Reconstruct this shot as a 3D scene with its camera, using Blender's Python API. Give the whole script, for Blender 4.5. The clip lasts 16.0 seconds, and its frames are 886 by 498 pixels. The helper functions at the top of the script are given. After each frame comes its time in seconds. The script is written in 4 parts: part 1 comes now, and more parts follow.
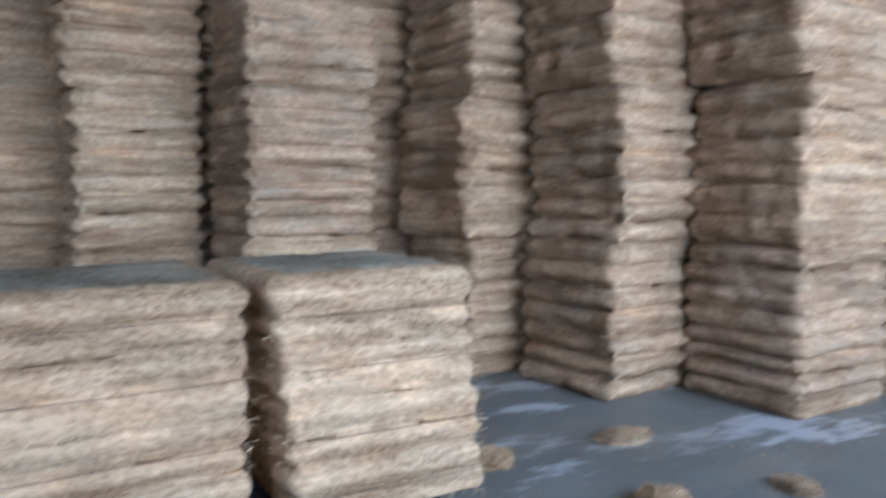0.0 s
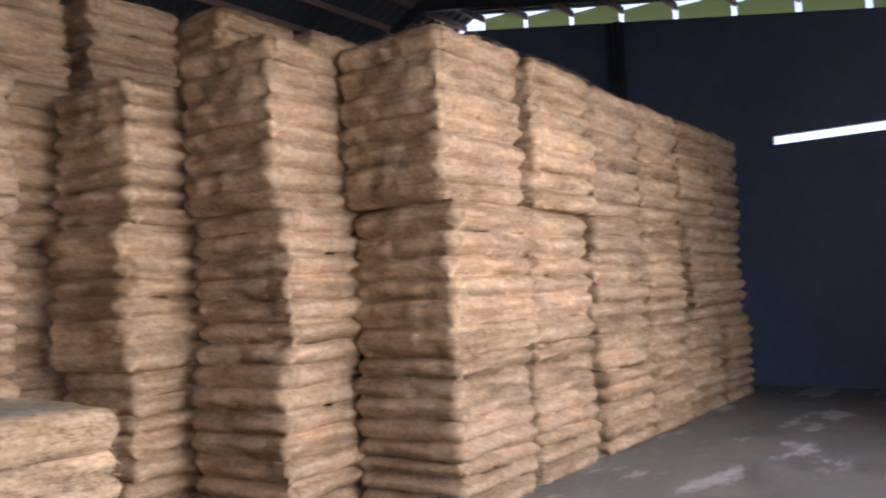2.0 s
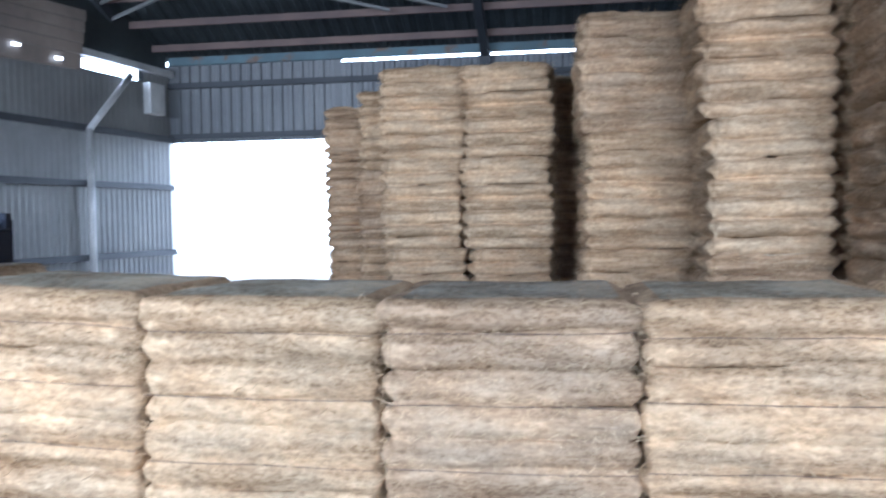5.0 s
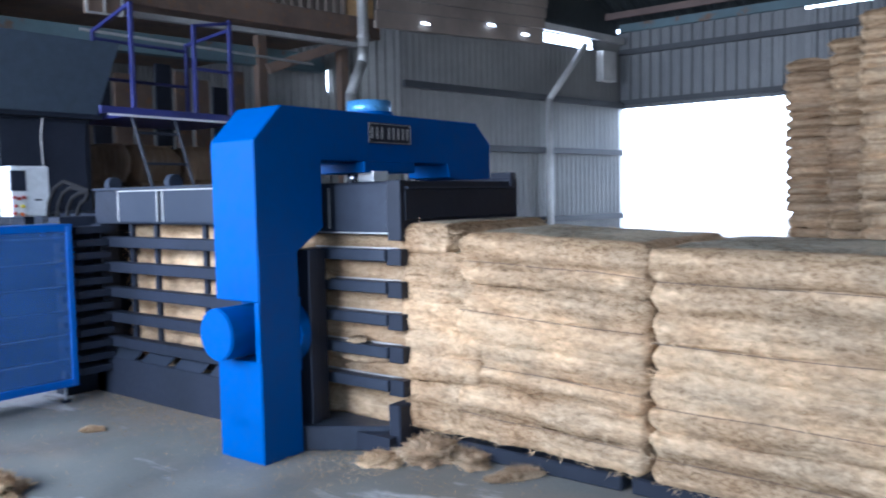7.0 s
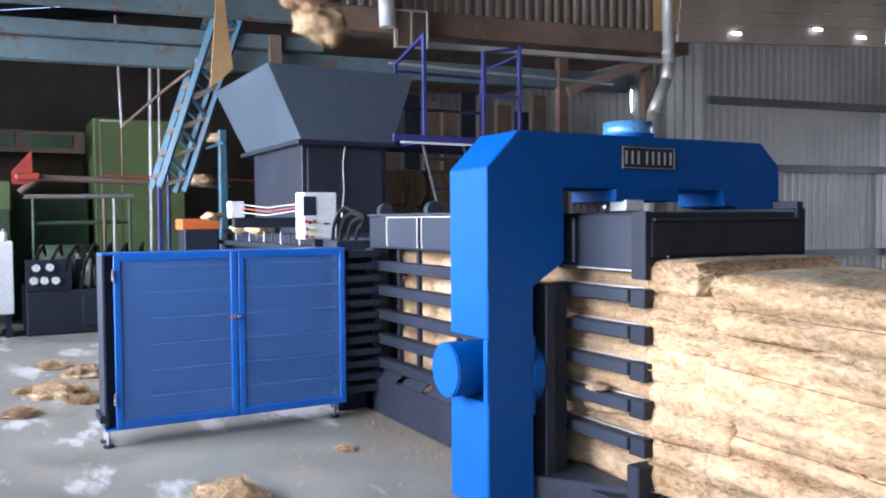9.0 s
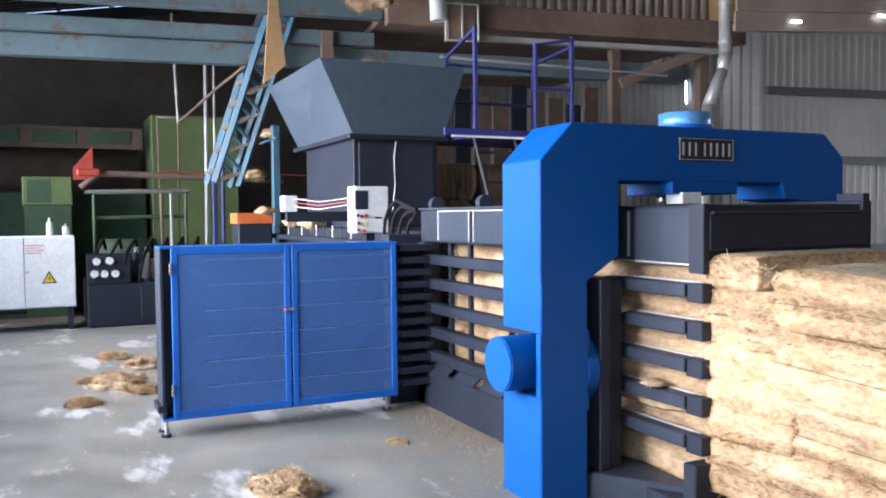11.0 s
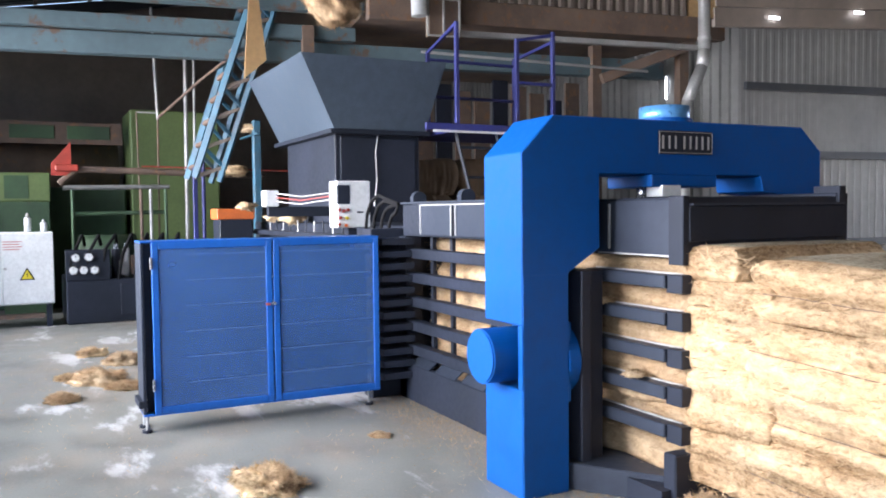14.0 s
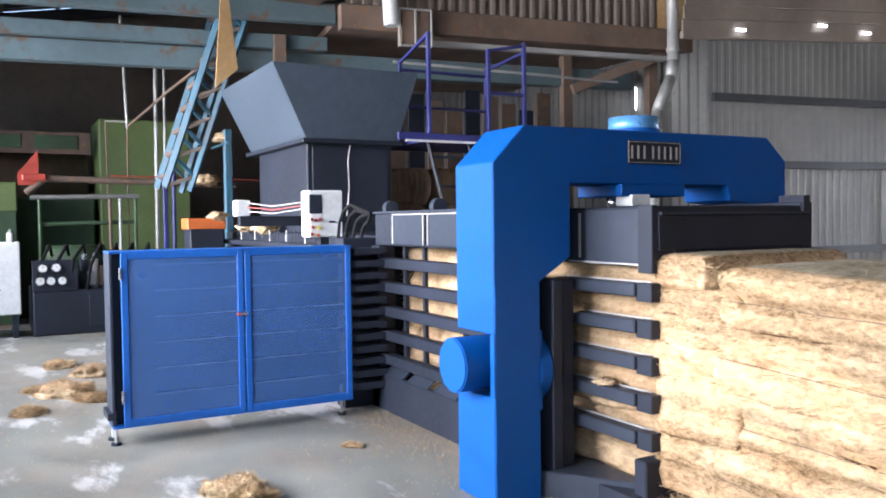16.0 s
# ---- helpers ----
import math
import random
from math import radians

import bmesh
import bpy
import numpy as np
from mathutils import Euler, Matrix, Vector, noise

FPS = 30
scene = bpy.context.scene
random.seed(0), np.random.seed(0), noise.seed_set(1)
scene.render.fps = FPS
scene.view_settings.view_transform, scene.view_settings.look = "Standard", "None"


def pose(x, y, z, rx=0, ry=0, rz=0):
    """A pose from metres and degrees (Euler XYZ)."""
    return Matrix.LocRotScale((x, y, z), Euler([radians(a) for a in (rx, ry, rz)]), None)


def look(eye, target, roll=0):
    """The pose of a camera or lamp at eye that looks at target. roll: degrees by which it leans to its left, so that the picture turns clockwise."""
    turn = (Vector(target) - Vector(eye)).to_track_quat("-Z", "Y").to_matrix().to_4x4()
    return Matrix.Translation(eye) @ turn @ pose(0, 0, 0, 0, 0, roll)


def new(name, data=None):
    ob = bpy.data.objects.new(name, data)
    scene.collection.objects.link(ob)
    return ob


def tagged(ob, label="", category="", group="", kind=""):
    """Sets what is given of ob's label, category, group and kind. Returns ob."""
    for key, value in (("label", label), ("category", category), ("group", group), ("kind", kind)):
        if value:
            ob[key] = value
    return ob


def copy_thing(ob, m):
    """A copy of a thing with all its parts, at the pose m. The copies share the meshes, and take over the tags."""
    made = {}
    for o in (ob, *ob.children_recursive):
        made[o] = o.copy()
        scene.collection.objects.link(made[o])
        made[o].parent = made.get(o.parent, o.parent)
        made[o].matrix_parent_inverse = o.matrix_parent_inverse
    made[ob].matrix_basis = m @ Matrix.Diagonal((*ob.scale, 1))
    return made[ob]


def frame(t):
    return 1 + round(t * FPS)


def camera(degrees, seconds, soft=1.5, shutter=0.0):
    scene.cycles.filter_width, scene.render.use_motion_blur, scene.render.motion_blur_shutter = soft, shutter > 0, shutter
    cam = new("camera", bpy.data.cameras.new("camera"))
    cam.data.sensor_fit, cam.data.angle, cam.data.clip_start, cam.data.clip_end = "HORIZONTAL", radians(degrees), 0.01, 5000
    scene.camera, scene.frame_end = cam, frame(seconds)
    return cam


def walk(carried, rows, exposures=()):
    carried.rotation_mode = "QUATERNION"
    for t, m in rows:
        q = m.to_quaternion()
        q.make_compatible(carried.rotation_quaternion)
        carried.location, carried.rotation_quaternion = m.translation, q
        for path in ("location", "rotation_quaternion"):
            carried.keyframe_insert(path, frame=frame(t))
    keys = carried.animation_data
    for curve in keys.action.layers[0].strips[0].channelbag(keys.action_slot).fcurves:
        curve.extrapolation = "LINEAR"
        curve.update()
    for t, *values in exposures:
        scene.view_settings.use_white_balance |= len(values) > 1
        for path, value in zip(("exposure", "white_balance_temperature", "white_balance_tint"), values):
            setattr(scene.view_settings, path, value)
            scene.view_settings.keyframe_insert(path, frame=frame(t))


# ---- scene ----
cam = camera(57.4, 16.0, soft=1.9, shutter=0.35)
PATH = [
    (0, (0.407, -0.401, 1.647), (1.458, 1.293, 1.484), 0.1),
    (0.5, (0.498, -0.5, 1.71), (1.847, 0.975, 1.78), 0.1),
    (1, (0.539, -0.539, 1.702), (2.115, 0.687, 1.821), -1.3),
    (1.5, (0.548, -0.53, 1.704), (2.220, 0.564, 1.796), -1.8),
    (2, (0.520, -0.542, 1.698), (2.127, 0.645, 1.804), -2.6),
    (2.5, (0.459, -0.469, 1.700), (1.758, 1.040, 1.911), -2.5),
    (3, (0.379, -0.446, 1.690), (1.273, 1.327, 1.981), -2.7),
    (3.5, (0.286, -0.420, 1.680), (0.767, 1.505, 1.993), -2.7),
    (4, (0.240, -0.432, 1.670), (0.365, 1.554, 1.942), -2.6),
    (4.2, (0.229, -0.418, 1.655), (0.267, 1.577, 1.848), -2.3),
    (6.3, (-0.282, -0.665, 1.504), (-1.148, 1.126, 1.299), -0.1),
    (6.5, (-0.296, -0.679, 1.514), (-1.26, 1.065, 1.341), -0.2),
    (7, (-0.296, -0.61, 1.516), (-1.52, 0.966, 1.382), -1.1),
    (7.5, (-0.151, -0.336, 1.531), (-1.589, 1.049, 1.414), -0.8),
    (8, (-0.171, -0.14, 1.539), (-1.747, 1.086, 1.417), -0.7),
    (8.5, (-0.277, -0.061, 1.542), (-1.957, 1.019, 1.438), -0.5),
    (9, (-0.282, 0.013, 1.569), (-2.023, 0.996, 1.496), -0.4),
    (9.5, (-0.296, 0.014, 1.561), (-2.069, 0.939, 1.516), -0.4),
    (9.7, (-0.295, 0.033, 1.588), (-2.082, 0.93, 1.528), -0.5),
    (11.8, (-0.318, 0.0, 1.536), (-2.114, 0.875, 1.443), -0.6),
    (12, (-0.314, 0.002, 1.532), (-2.106, 0.884, 1.435), -0.7),
    (12.5, (-0.314, 0.001, 1.536), (-2.101, 0.892, 1.432), -0.7),
    (13, (-0.301, 0.001, 1.54), (-2.085, 0.898, 1.431), -0.6),
    (13.5, (-0.303, 0.005, 1.542), (-2.081, 0.913, 1.429), -0.6),
    (14, (-0.3, 0.004, 1.541), (-2.077, 0.918, 1.447), -0.6),
    (14.5, (-0.298, 0.002, 1.54), (-2.07, 0.927, 1.462), -0.5),
    (15, (-0.297, 0.004, 1.539), (-2.057, 0.949, 1.459), -0.7),
    (15.5, (-0.282, -0.002, 1.538), (-2.035, 0.958, 1.461), -0.7),
    (16, (-0.283, 0.002, 1.542), (-2.029, 0.975, 1.47), -0.7),
]
EXPOSURES = [(0.0, 0.60, 4700, 10), (0.5, 0.66, 4600, 10), (1.0, 0.80, 4450, 10), (1.4, 0.90, 5000, 18), (2.2, 0.56, 6450, 28), (2.6, 0.56, 6700, 30), (3.0, 0.95, 5250, 12), (4.0, 1.35, 4950, 11), (6.5, 0.52, 4950, 11), (7.5, 0.95, 5250, 15), (9.0, 1.25, 5700, 17), (16.0, 1.42, 6050, 16)]
walk(cam, [(t, look(eye, target, roll)) for t, eye, target, roll in PATH], EXPOSURES)

# ---- light ----
world = bpy.data.worlds.new("world")
scene.world = world
world.use_nodes = True
wn = world.node_tree.nodes
sky = wn.new("ShaderNodeTexSky")
sky.sky_type, sky.sun_disc = "NISHITA", False
sky.sun_elevation, sky.sun_rotation = radians(52), radians(20)
sky.dust_density = 1.5
world.node_tree.links.new(sky.outputs[0], wn["Background"].inputs[0])
wn["Background"].inputs[1].default_value = 0.22

sun = new("sun", bpy.data.lights.new("sun", "SUN"))
sun.data.energy, sun.data.angle, sun.data.color = 4.0, radians(0.6), (1.0, 0.95, 0.87)
sun.matrix_world = look((0, 0, 0), (-math.sin(radians(20)) * math.cos(radians(52)), -math.cos(radians(20)) * math.cos(radians(52)), -math.sin(radians(52))))

# two area lamps for daylight through the assumed open side behind the camera
for x, width, watts in ((4.9, 8.6, 215), (-7.7, 10.8, 410)):
    opening = new("daylight_front", bpy.data.lights.new("daylight_front", "AREA"))
    opening.data.shape, opening.data.size, opening.data.size_y = "RECTANGLE", width, 2.7
    opening.data.energy, opening.data.color, opening.data.spread = watts, (1.0, 0.98, 0.96), radians(96)
    opening.matrix_world = look((x, -2.9, 2.75), (x, 5.0, 1.2))

# ---- materials ----


def nodes_of(name, rough=0.6, metal=0.0):
    m = bpy.data.materials.new(name)
    m.use_nodes = True
    n, l = m.node_tree.nodes, m.node_tree.links
    b = n["Principled BSDF"]
    b.inputs["Roughness"].default_value, b.inputs["Metallic"].default_value = rough, metal
    return m, n, l, b


def ramp(n, stops):
    r = n.new("ShaderNodeValToRGB")
    r.color_ramp.elements[0].position, r.color_ramp.elements[0].color = stops[0][0], (*stops[0][1], 1)
    r.color_ramp.elements[1].position, r.color_ramp.elements[1].color = stops[-1][0], (*stops[-1][1], 1)
    for p, c in stops[1:-1]:
        r.color_ramp.elements.new(p).color = (*c, 1)
    return r


def coords(n, l, scale=(1, 1, 1), space="Object"):
    tc, mp = n.new("ShaderNodeTexCoord"), n.new("ShaderNodeMapping")
    mp.inputs["Scale"].default_value = scale
    l.new(tc.outputs[space], mp.inputs[0])
    return mp


def noise_tex(n, l, vec, scale, detail=4.0, rough=0.6):
    t = n.new("ShaderNodeTexNoise")
    t.inputs["Scale"].default_value, t.inputs["Detail"].default_value, t.inputs["Roughness"].default_value = scale, detail, rough
    l.new(vec.outputs[0], t.inputs["Vector"])
    return t


def mixed(n, l, fac, a, b, kind="MIX"):
    m = n.new("ShaderNodeMix")
    m.data_type, m.blend_type = "RGBA", kind
    if isinstance(fac, float):
        m.inputs[0].default_value = fac
    else:
        l.new(fac, m.inputs[0])
    for i, v in ((6, a), (7, b)):
        if isinstance(v, tuple):
            m.inputs[i].default_value = (*v, 1)
        else:
            l.new(v, m.inputs[i])
    return m.outputs[2]


def bump(n, l, b, height, strength=0.3, distance=0.01):
    u = n.new("ShaderNodeBump")
    u.inputs["Strength"].default_value, u.inputs["Distance"].default_value = strength, distance
    l.new(height, u.inputs["Height"])
    l.new(u.outputs[0], b.inputs["Normal"])


def worn(name, col, dark, rough=0.5, metal=0.0, scale=6.0, rust=None, strength=0.12, amount=0.62):
    """Paint or sheet with broad staining, fine dirt and optional rust spots."""
    m, n, l, b = nodes_of(name, rough, metal)
    v = coords(n, l)
    big, fine = noise_tex(n, l, v, scale * 0.35), noise_tex(n, l, v, scale * 6, 6)
    r1 = ramp(n, [(0.35, (0, 0, 0)), (0.7, (1, 1, 1))])
    l.new(big.outputs[0], r1.inputs[0])
    c = mixed(n, l, r1.outputs[0], dark, col)
    r2 = ramp(n, [(0.3, (0.75, 0.75, 0.75)), (0.65, (1.06, 1.06, 1.06))])
    l.new(fine.outputs[0], r2.inputs[0])
    c = mixed(n, l, 0.6, c, r2.outputs[0], "MULTIPLY")
    if rust:
        spots = noise_tex(n, l, v, scale * 1.7, 8, 0.7)
        r3 = ramp(n, [(amount, (0, 0, 0)), (amount + 0.08, (1, 1, 1))])
        l.new(spots.outputs[0], r3.inputs[0])
        c = mixed(n, l, r3.outputs[0], c, rust)
    l.new(c, b.inputs["Base Color"])
    rr = ramp(n, [(0.2, (rough * 0.75,) * 3), (0.8, (min(1, rough * 1.3),) * 3)])
    l.new(fine.outputs[0], rr.inputs[0])
    l.new(rr.outputs[0], b.inputs["Roughness"])
    bump(n, l, b, fine.outputs[0], strength, 0.004)
    return m


def fibre_material(name, light, mid, dark, strand=(3.0, 3.0, 16.0), strength=0.9, flecks=0.8):
    """Pressed coir: long strands, blotches of pith, dark flecks; each bale a little different."""
    m, n, l, b = nodes_of(name, 0.95)
    b.inputs["Specular IOR Level"].default_value = 0.12
    v = coords(n, l, strand)
    v1 = coords(n, l)
    info = n.new("ShaderNodeObjectInfo")
    strands = noise_tex(n, l, v, 5.0, 6, 0.66)
    blotch = noise_tex(n, l, v1, 2.6, 4)
    fleck = noise_tex(n, l, coords(n, l, (1.0, 1.0, 2.2)), 30.0, 6, 0.8)
    streak = noise_tex(n, l, coords(n, l, (0.5, 0.5, 4.4)), 2.0, 3.0)
    warm = noise_tex(n, l, coords(n, l, (1.6, 1.6, 3.0)), 1.3, 5, 0.65)
    r = ramp(n, [(0.25, dark), (0.46, mid), (0.66, light)])
    l.new(strands.outputs[0], r.inputs[0])
    rb = ramp(n, [(0.3, (0.72, 0.68, 0.64)), (0.7, (1.08, 1.05, 1.0))])
    l.new(blotch.outputs[0], rb.inputs[0])
    c = mixed(n, l, 0.9, r.outputs[0], rb.outputs[0], "MULTIPLY")
    # Horizontal bands: flake tone, plus shading the frontal lamps leave out.
    rs = ramp(n, [(0.38, (0.66, 0.63, 0.58)), (0.49, (0.93, 0.92, 0.90)), (0.60, (1.20, 1.19, 1.15))])
    l.new(streak.outputs[0], rs.inputs[0])
    c = mixed(n, l, 0.8, c, rs.outputs[0], "MULTIPLY")
    rf = ramp(n, [(0.38, (0.30, 0.235, 0.175)), (0.54, (1, 1, 1))])
    l.new(fleck.outputs[0], rf.inputs[0])
    rk = ramp(n, [(0.42, (flecks,) * 3), (0.58, (flecks * 0.2,) * 3)])
    l.new(streak.outputs[0], rk.inputs[0])
    c = mixed(n, l, rk.outputs[0], c, rf.outputs[0], "MULTIPLY")
    rw = ramp(n, [(0.38, (1.06, 0.97, 0.86)), (0.62, (0.98, 0.985, 0.97))])
    l.new(warm.outputs[0], rw.inputs[0])
    c = mixed(n, l, 0.9, c, rw.outputs[0], "MULTIPLY")
    ri = ramp(n, [(0.0, (0.83, 0.78, 0.76)), (0.5, (1.0, 0.92, 0.83)), (1.0, (1.06, 1.01, 0.94))])
    l.new(info.outputs["Random"], ri.inputs[0])
    c = mixed(n, l, 1.0, c, ri.outputs[0], "MULTIPLY")
    l.new(c, b.inputs["Base Color"])
    add = n.new("ShaderNodeMath")
    add.operation = "ADD"
    l.new(strands.outputs[0], add.inputs[0])
    l.new(fleck.outputs[0], add.inputs[1])
    bump(n, l, b, add.outputs[0], strength, 0.028)
    return m


FIBRE = fibre_material("coir_fibre", (0.57, 0.475, 0.356), (0.455, 0.368, 0.268), (0.31, 0.24, 0.168), (3.6, 3.6, 5.0), 0.42, 0.38)
# Coir of the new bales, paler to make up for weak lamplight on them.
FIBRE_LIFTED = fibre_material("coir_lightened", (0.70, 0.59, 0.44), (0.555, 0.455, 0.33), (0.32, 0.25, 0.175), (4.2, 4.2, 7.0), 0.5, 0.72)
# Dusty tops; the base is also raised for the skylight falling on them.
FIBRE_TOP = fibre_material("coir_dusty_skylit", (0.66, 0.67, 0.60), (0.54, 0.55, 0.49), (0.32, 0.32, 0.27), (4, 4, 4))
LOOSE = fibre_material("coir_loose", (0.72, 0.64, 0.50), (0.62, 0.53, 0.39), (0.46, 0.375, 0.265), (5, 5, 5), 0.45)
BLUE = worn("press_blue", (0.0, 0.072, 0.30), (0.0, 0.062, 0.26), 0.55, scale=2.0, strength=0.03)
RAM_BLUE = worn("ram_blue", (0.12, 0.33, 0.62), (0.08, 0.25, 0.52), 0.3, 0.4, scale=6.0)
BLUE_DARK = worn("cage_blue", (0.010, 0.12, 0.48), (0.008, 0.09, 0.37), 0.42, scale=4.0, strength=0.05)
BLUE_RAIL = worn("rail_blue", (0.03, 0.036, 0.19), (0.02, 0.024, 0.12), 0.5, scale=5.0)
TEAL = worn("teal_steel", (0.035, 0.16, 0.25), (0.05, 0.10, 0.14), 0.5, scale=5.0, rust=(0.16, 0.09, 0.05))
TEAL_OLD = worn("dusty_teal_steel", (0.109, 0.167, 0.189), (0.072, 0.109, 0.123), 0.7, scale=2.0, rust=(0.12, 0.08, 0.055), amount=0.56)
BLACK = worn("black_steel", (0.023, 0.028, 0.044), (0.015, 0.019, 0.028), 0.5, scale=4.0, rust=(0.12, 0.09, 0.06), amount=0.68)
GREY_PANEL = worn("slate_panel", (0.038, 0.045, 0.062), (0.026, 0.033, 0.048), 0.45, scale=2.5)
HOPPER = worn("hopper_grey", (0.142, 0.184, 0.236), (0.116, 0.152, 0.200), 0.45, scale=1.6, strength=0.05)
WHITE = worn("white_enamel", (0.74, 0.76, 0.76), (0.62, 0.64, 0.64), 0.4, scale=4.0, strength=0.04)
ZINC = worn("galvanised_pipe", (0.55, 0.55, 0.53), (0.36, 0.36, 0.35), 0.45, 0.3, scale=5.0)
CHROME = worn("bare_steel", (0.6, 0.62, 0.66), (0.42, 0.44, 0.48), 0.25, 0.9, scale=6.0)
GREEN = worn("machine_green", (0.165, 0.23, 0.085), (0.12, 0.17, 0.065), 0.5, scale=3.0)
GREEN_DARK = worn("old_green", (0.068, 0.135, 0.061), (0.041, 0.074, 0.041), 0.6, scale=3.0, rust=(0.09, 0.06, 0.04))
RED = worn("red_paint", (0.50, 0.07, 0.045), (0.32, 0.05, 0.035), 0.5, scale=5.0)
ORANGE = worn("orange_paint", (0.72, 0.17, 0.03), (0.5, 0.12, 0.03), 0.5, scale=5.0)
YELLOW = worn("yellow_label", (0.75, 0.62, 0.03), (0.65, 0.52, 0.03), 0.5)
PLY = worn("plywood", (0.62, 0.42, 0.20), (0.46, 0.29, 0.13), 0.7, scale=3.0)
RUST = worn("rusty_steel", (0.195, 0.135, 0.098), (0.105, 0.075, 0.060), 0.75, scale=4.0, rust=(0.2, 0.11, 0.06), amount=0.55)
PURLIN = worn("red_oxide_purlin", (0.156, 0.106, 0.086), (0.090, 0.062, 0.055), 0.7, scale=3.0)
RAFTER = worn("dark_rafter", (0.035, 0.04, 0.045), (0.022, 0.025, 0.03), 0.6, scale=4.0)
ROOF = worn("aged_roof_sheet", (0.037, 0.044, 0.044), (0.022, 0.027, 0.029), 0.6, 0.2, scale=1.5, rust=(0.09, 0.06, 0.045), amount=0.66)
SHEET = worn("corrugated_grey", (0.15, 0.155, 0.155), (0.09, 0.095, 0.10), 0.5, 0.3, scale=1.5, rust=(0.15, 0.10, 0.07), amount=0.7)
SHEET_DARK = worn("corrugated_dark", (0.237, 0.237, 0.226), (0.143, 0.143, 0.138), 0.6, 0.2, scale=1.5, rust=(0.1, 0.07, 0.05), amount=0.7)
SHEET_BROWN = worn("corrugated_brown", (0.312, 0.260, 0.215), (0.182, 0.150, 0.124), 0.6, 0.15, scale=1.5)
WALL_BLUE = worn("blue_grey_wall", (0.13, 0.165, 0.235), (0.09, 0.12, 0.18), 0.6, scale=0.8)
SACK = worn("brown_sacking", (0.20, 0.13, 0.075), (0.12, 0.078, 0.045), 0.9, scale=3.0, strength=0.4)
LAMP_OFF = worn("tube_white", (0.8, 0.8, 0.8), (0.7, 0.7, 0.7), 0.4)
for dull in (BLACK, GREY_PANEL, BLUE):
    dull.node_tree.nodes["Principled BSDF"].inputs["Specular IOR Level"].default_value = 0.25
RUBBER = worn("rubber_hose", (0.012, 0.012, 0.013), (0.008, 0.008, 0.009), 0.75)
RUBBER.node_tree.nodes["Principled BSDF"].inputs["Specular IOR Level"].default_value = 0.15


def concrete():
    m, n, l, b = nodes_of("concrete_floor", 0.7)
    v = coords(n, l)
    big, mid, fine = noise_tex(n, l, v, 0.35, 5), noise_tex(n, l, v, 2.2, 8, 0.68), noise_tex(n, l, v, 60, 4)
    r = ramp(n, [(0.3, (0.142, 0.145, 0.133)), (0.5, (0.188, 0.192, 0.174)), (0.72, (0.245, 0.250, 0.226))])
    l.new(mid.outputs[0], r.inputs[0])
    rb = ramp(n, [(0.3, (0.78, 0.78, 0.8)), (0.7, (1.05, 1.05, 1.03))])
    l.new(big.outputs[0], rb.inputs[0])
    c = mixed(n, l, 0.9, r.outputs[0], rb.outputs[0], "MULTIPLY")
    stain = noise_tex(n, l, coords(n, l, (0.55, 1.3, 1)), 1.15, 9, 0.62)
    rs = ramp(n, [(0.555, (0, 0, 0)), (0.61, (0.85, 0.85, 0.85))])
    l.new(stain.outputs[0], rs.inputs[0])
    c = mixed(n, l, rs.outputs[0], c, (0.5, 0.5, 0.5))
    dust = noise_tex(n, l, coords(n, l, (1.0, 1.6, 1)), 0.8, 7, 0.66)
    rd = ramp(n, [(0.47, (0, 0, 0)), (0.66, (0.6, 0.6, 0.6))])
    l.new(dust.outputs[0], rd.inputs[0])
    c = mixed(n, l, rd.outputs[0], c, (0.25, 0.21, 0.165))
    lint = noise_tex(n, l, v, 5.5, 10, 0.75)
    rl = ramp(n, [(0.64, (0, 0, 0)), (0.72, (0.55, 0.55, 0.55))])
    l.new(lint.outputs[0], rl.inputs[0])
    c = mixed(n, l, rl.outputs[0], c, (0.38, 0.31, 0.22))
    rf = ramp(n, [(0.3, (0.85, 0.85, 0.85)), (0.7, (1.08, 1.08, 1.08))])
    l.new(fine.outputs[0], rf.inputs[0])
    c = mixed(n, l, 0.8, c, rf.outputs[0], "MULTIPLY")
    l.new(c, b.inputs["Base Color"])
    rr = ramp(n, [(0.35, (0.42,) * 3), (0.65, (0.85,) * 3)])
    l.new(mid.outputs[0], rr.inputs[0])
    l.new(rr.outputs[0], b.inputs["Roughness"])
    bump(n, l, b, mid.outputs[0], 0.15, 0.01)
    return m


CONCRETE = concrete()
EARTH = worn("dusty_ground", (0.58, 0.55, 0.48), (0.46, 0.43, 0.36), 0.9, scale=0.6, strength=0.3)


def screen_material():
    m, n, l, b = nodes_of("blue_wire_screen", 0.45)
    b.inputs["Base Color"].default_value = (0.07, 0.175, 0.46, 1)
    t, mx = n.new("ShaderNodeBsdfTransparent"), n.new("ShaderNodeMixShader")
    v = coords(n, l)
    k = noise_tex(n, l, v, 3.0, 3)
    r = ramp(n, [(0.3, (0.38,) * 3), (0.7, (0.56,) * 3)])
    l.new(k.outputs[0], r.inputs[0])
    l.new(r.outputs[0], mx.inputs[0])
    l.new(t.outputs[0], mx.inputs[1])
    l.new(b.outputs[0], mx.inputs[2])
    l.new(mx.outputs[0], n["Material Output"].inputs[0])
    return m


SCREEN = screen_material()


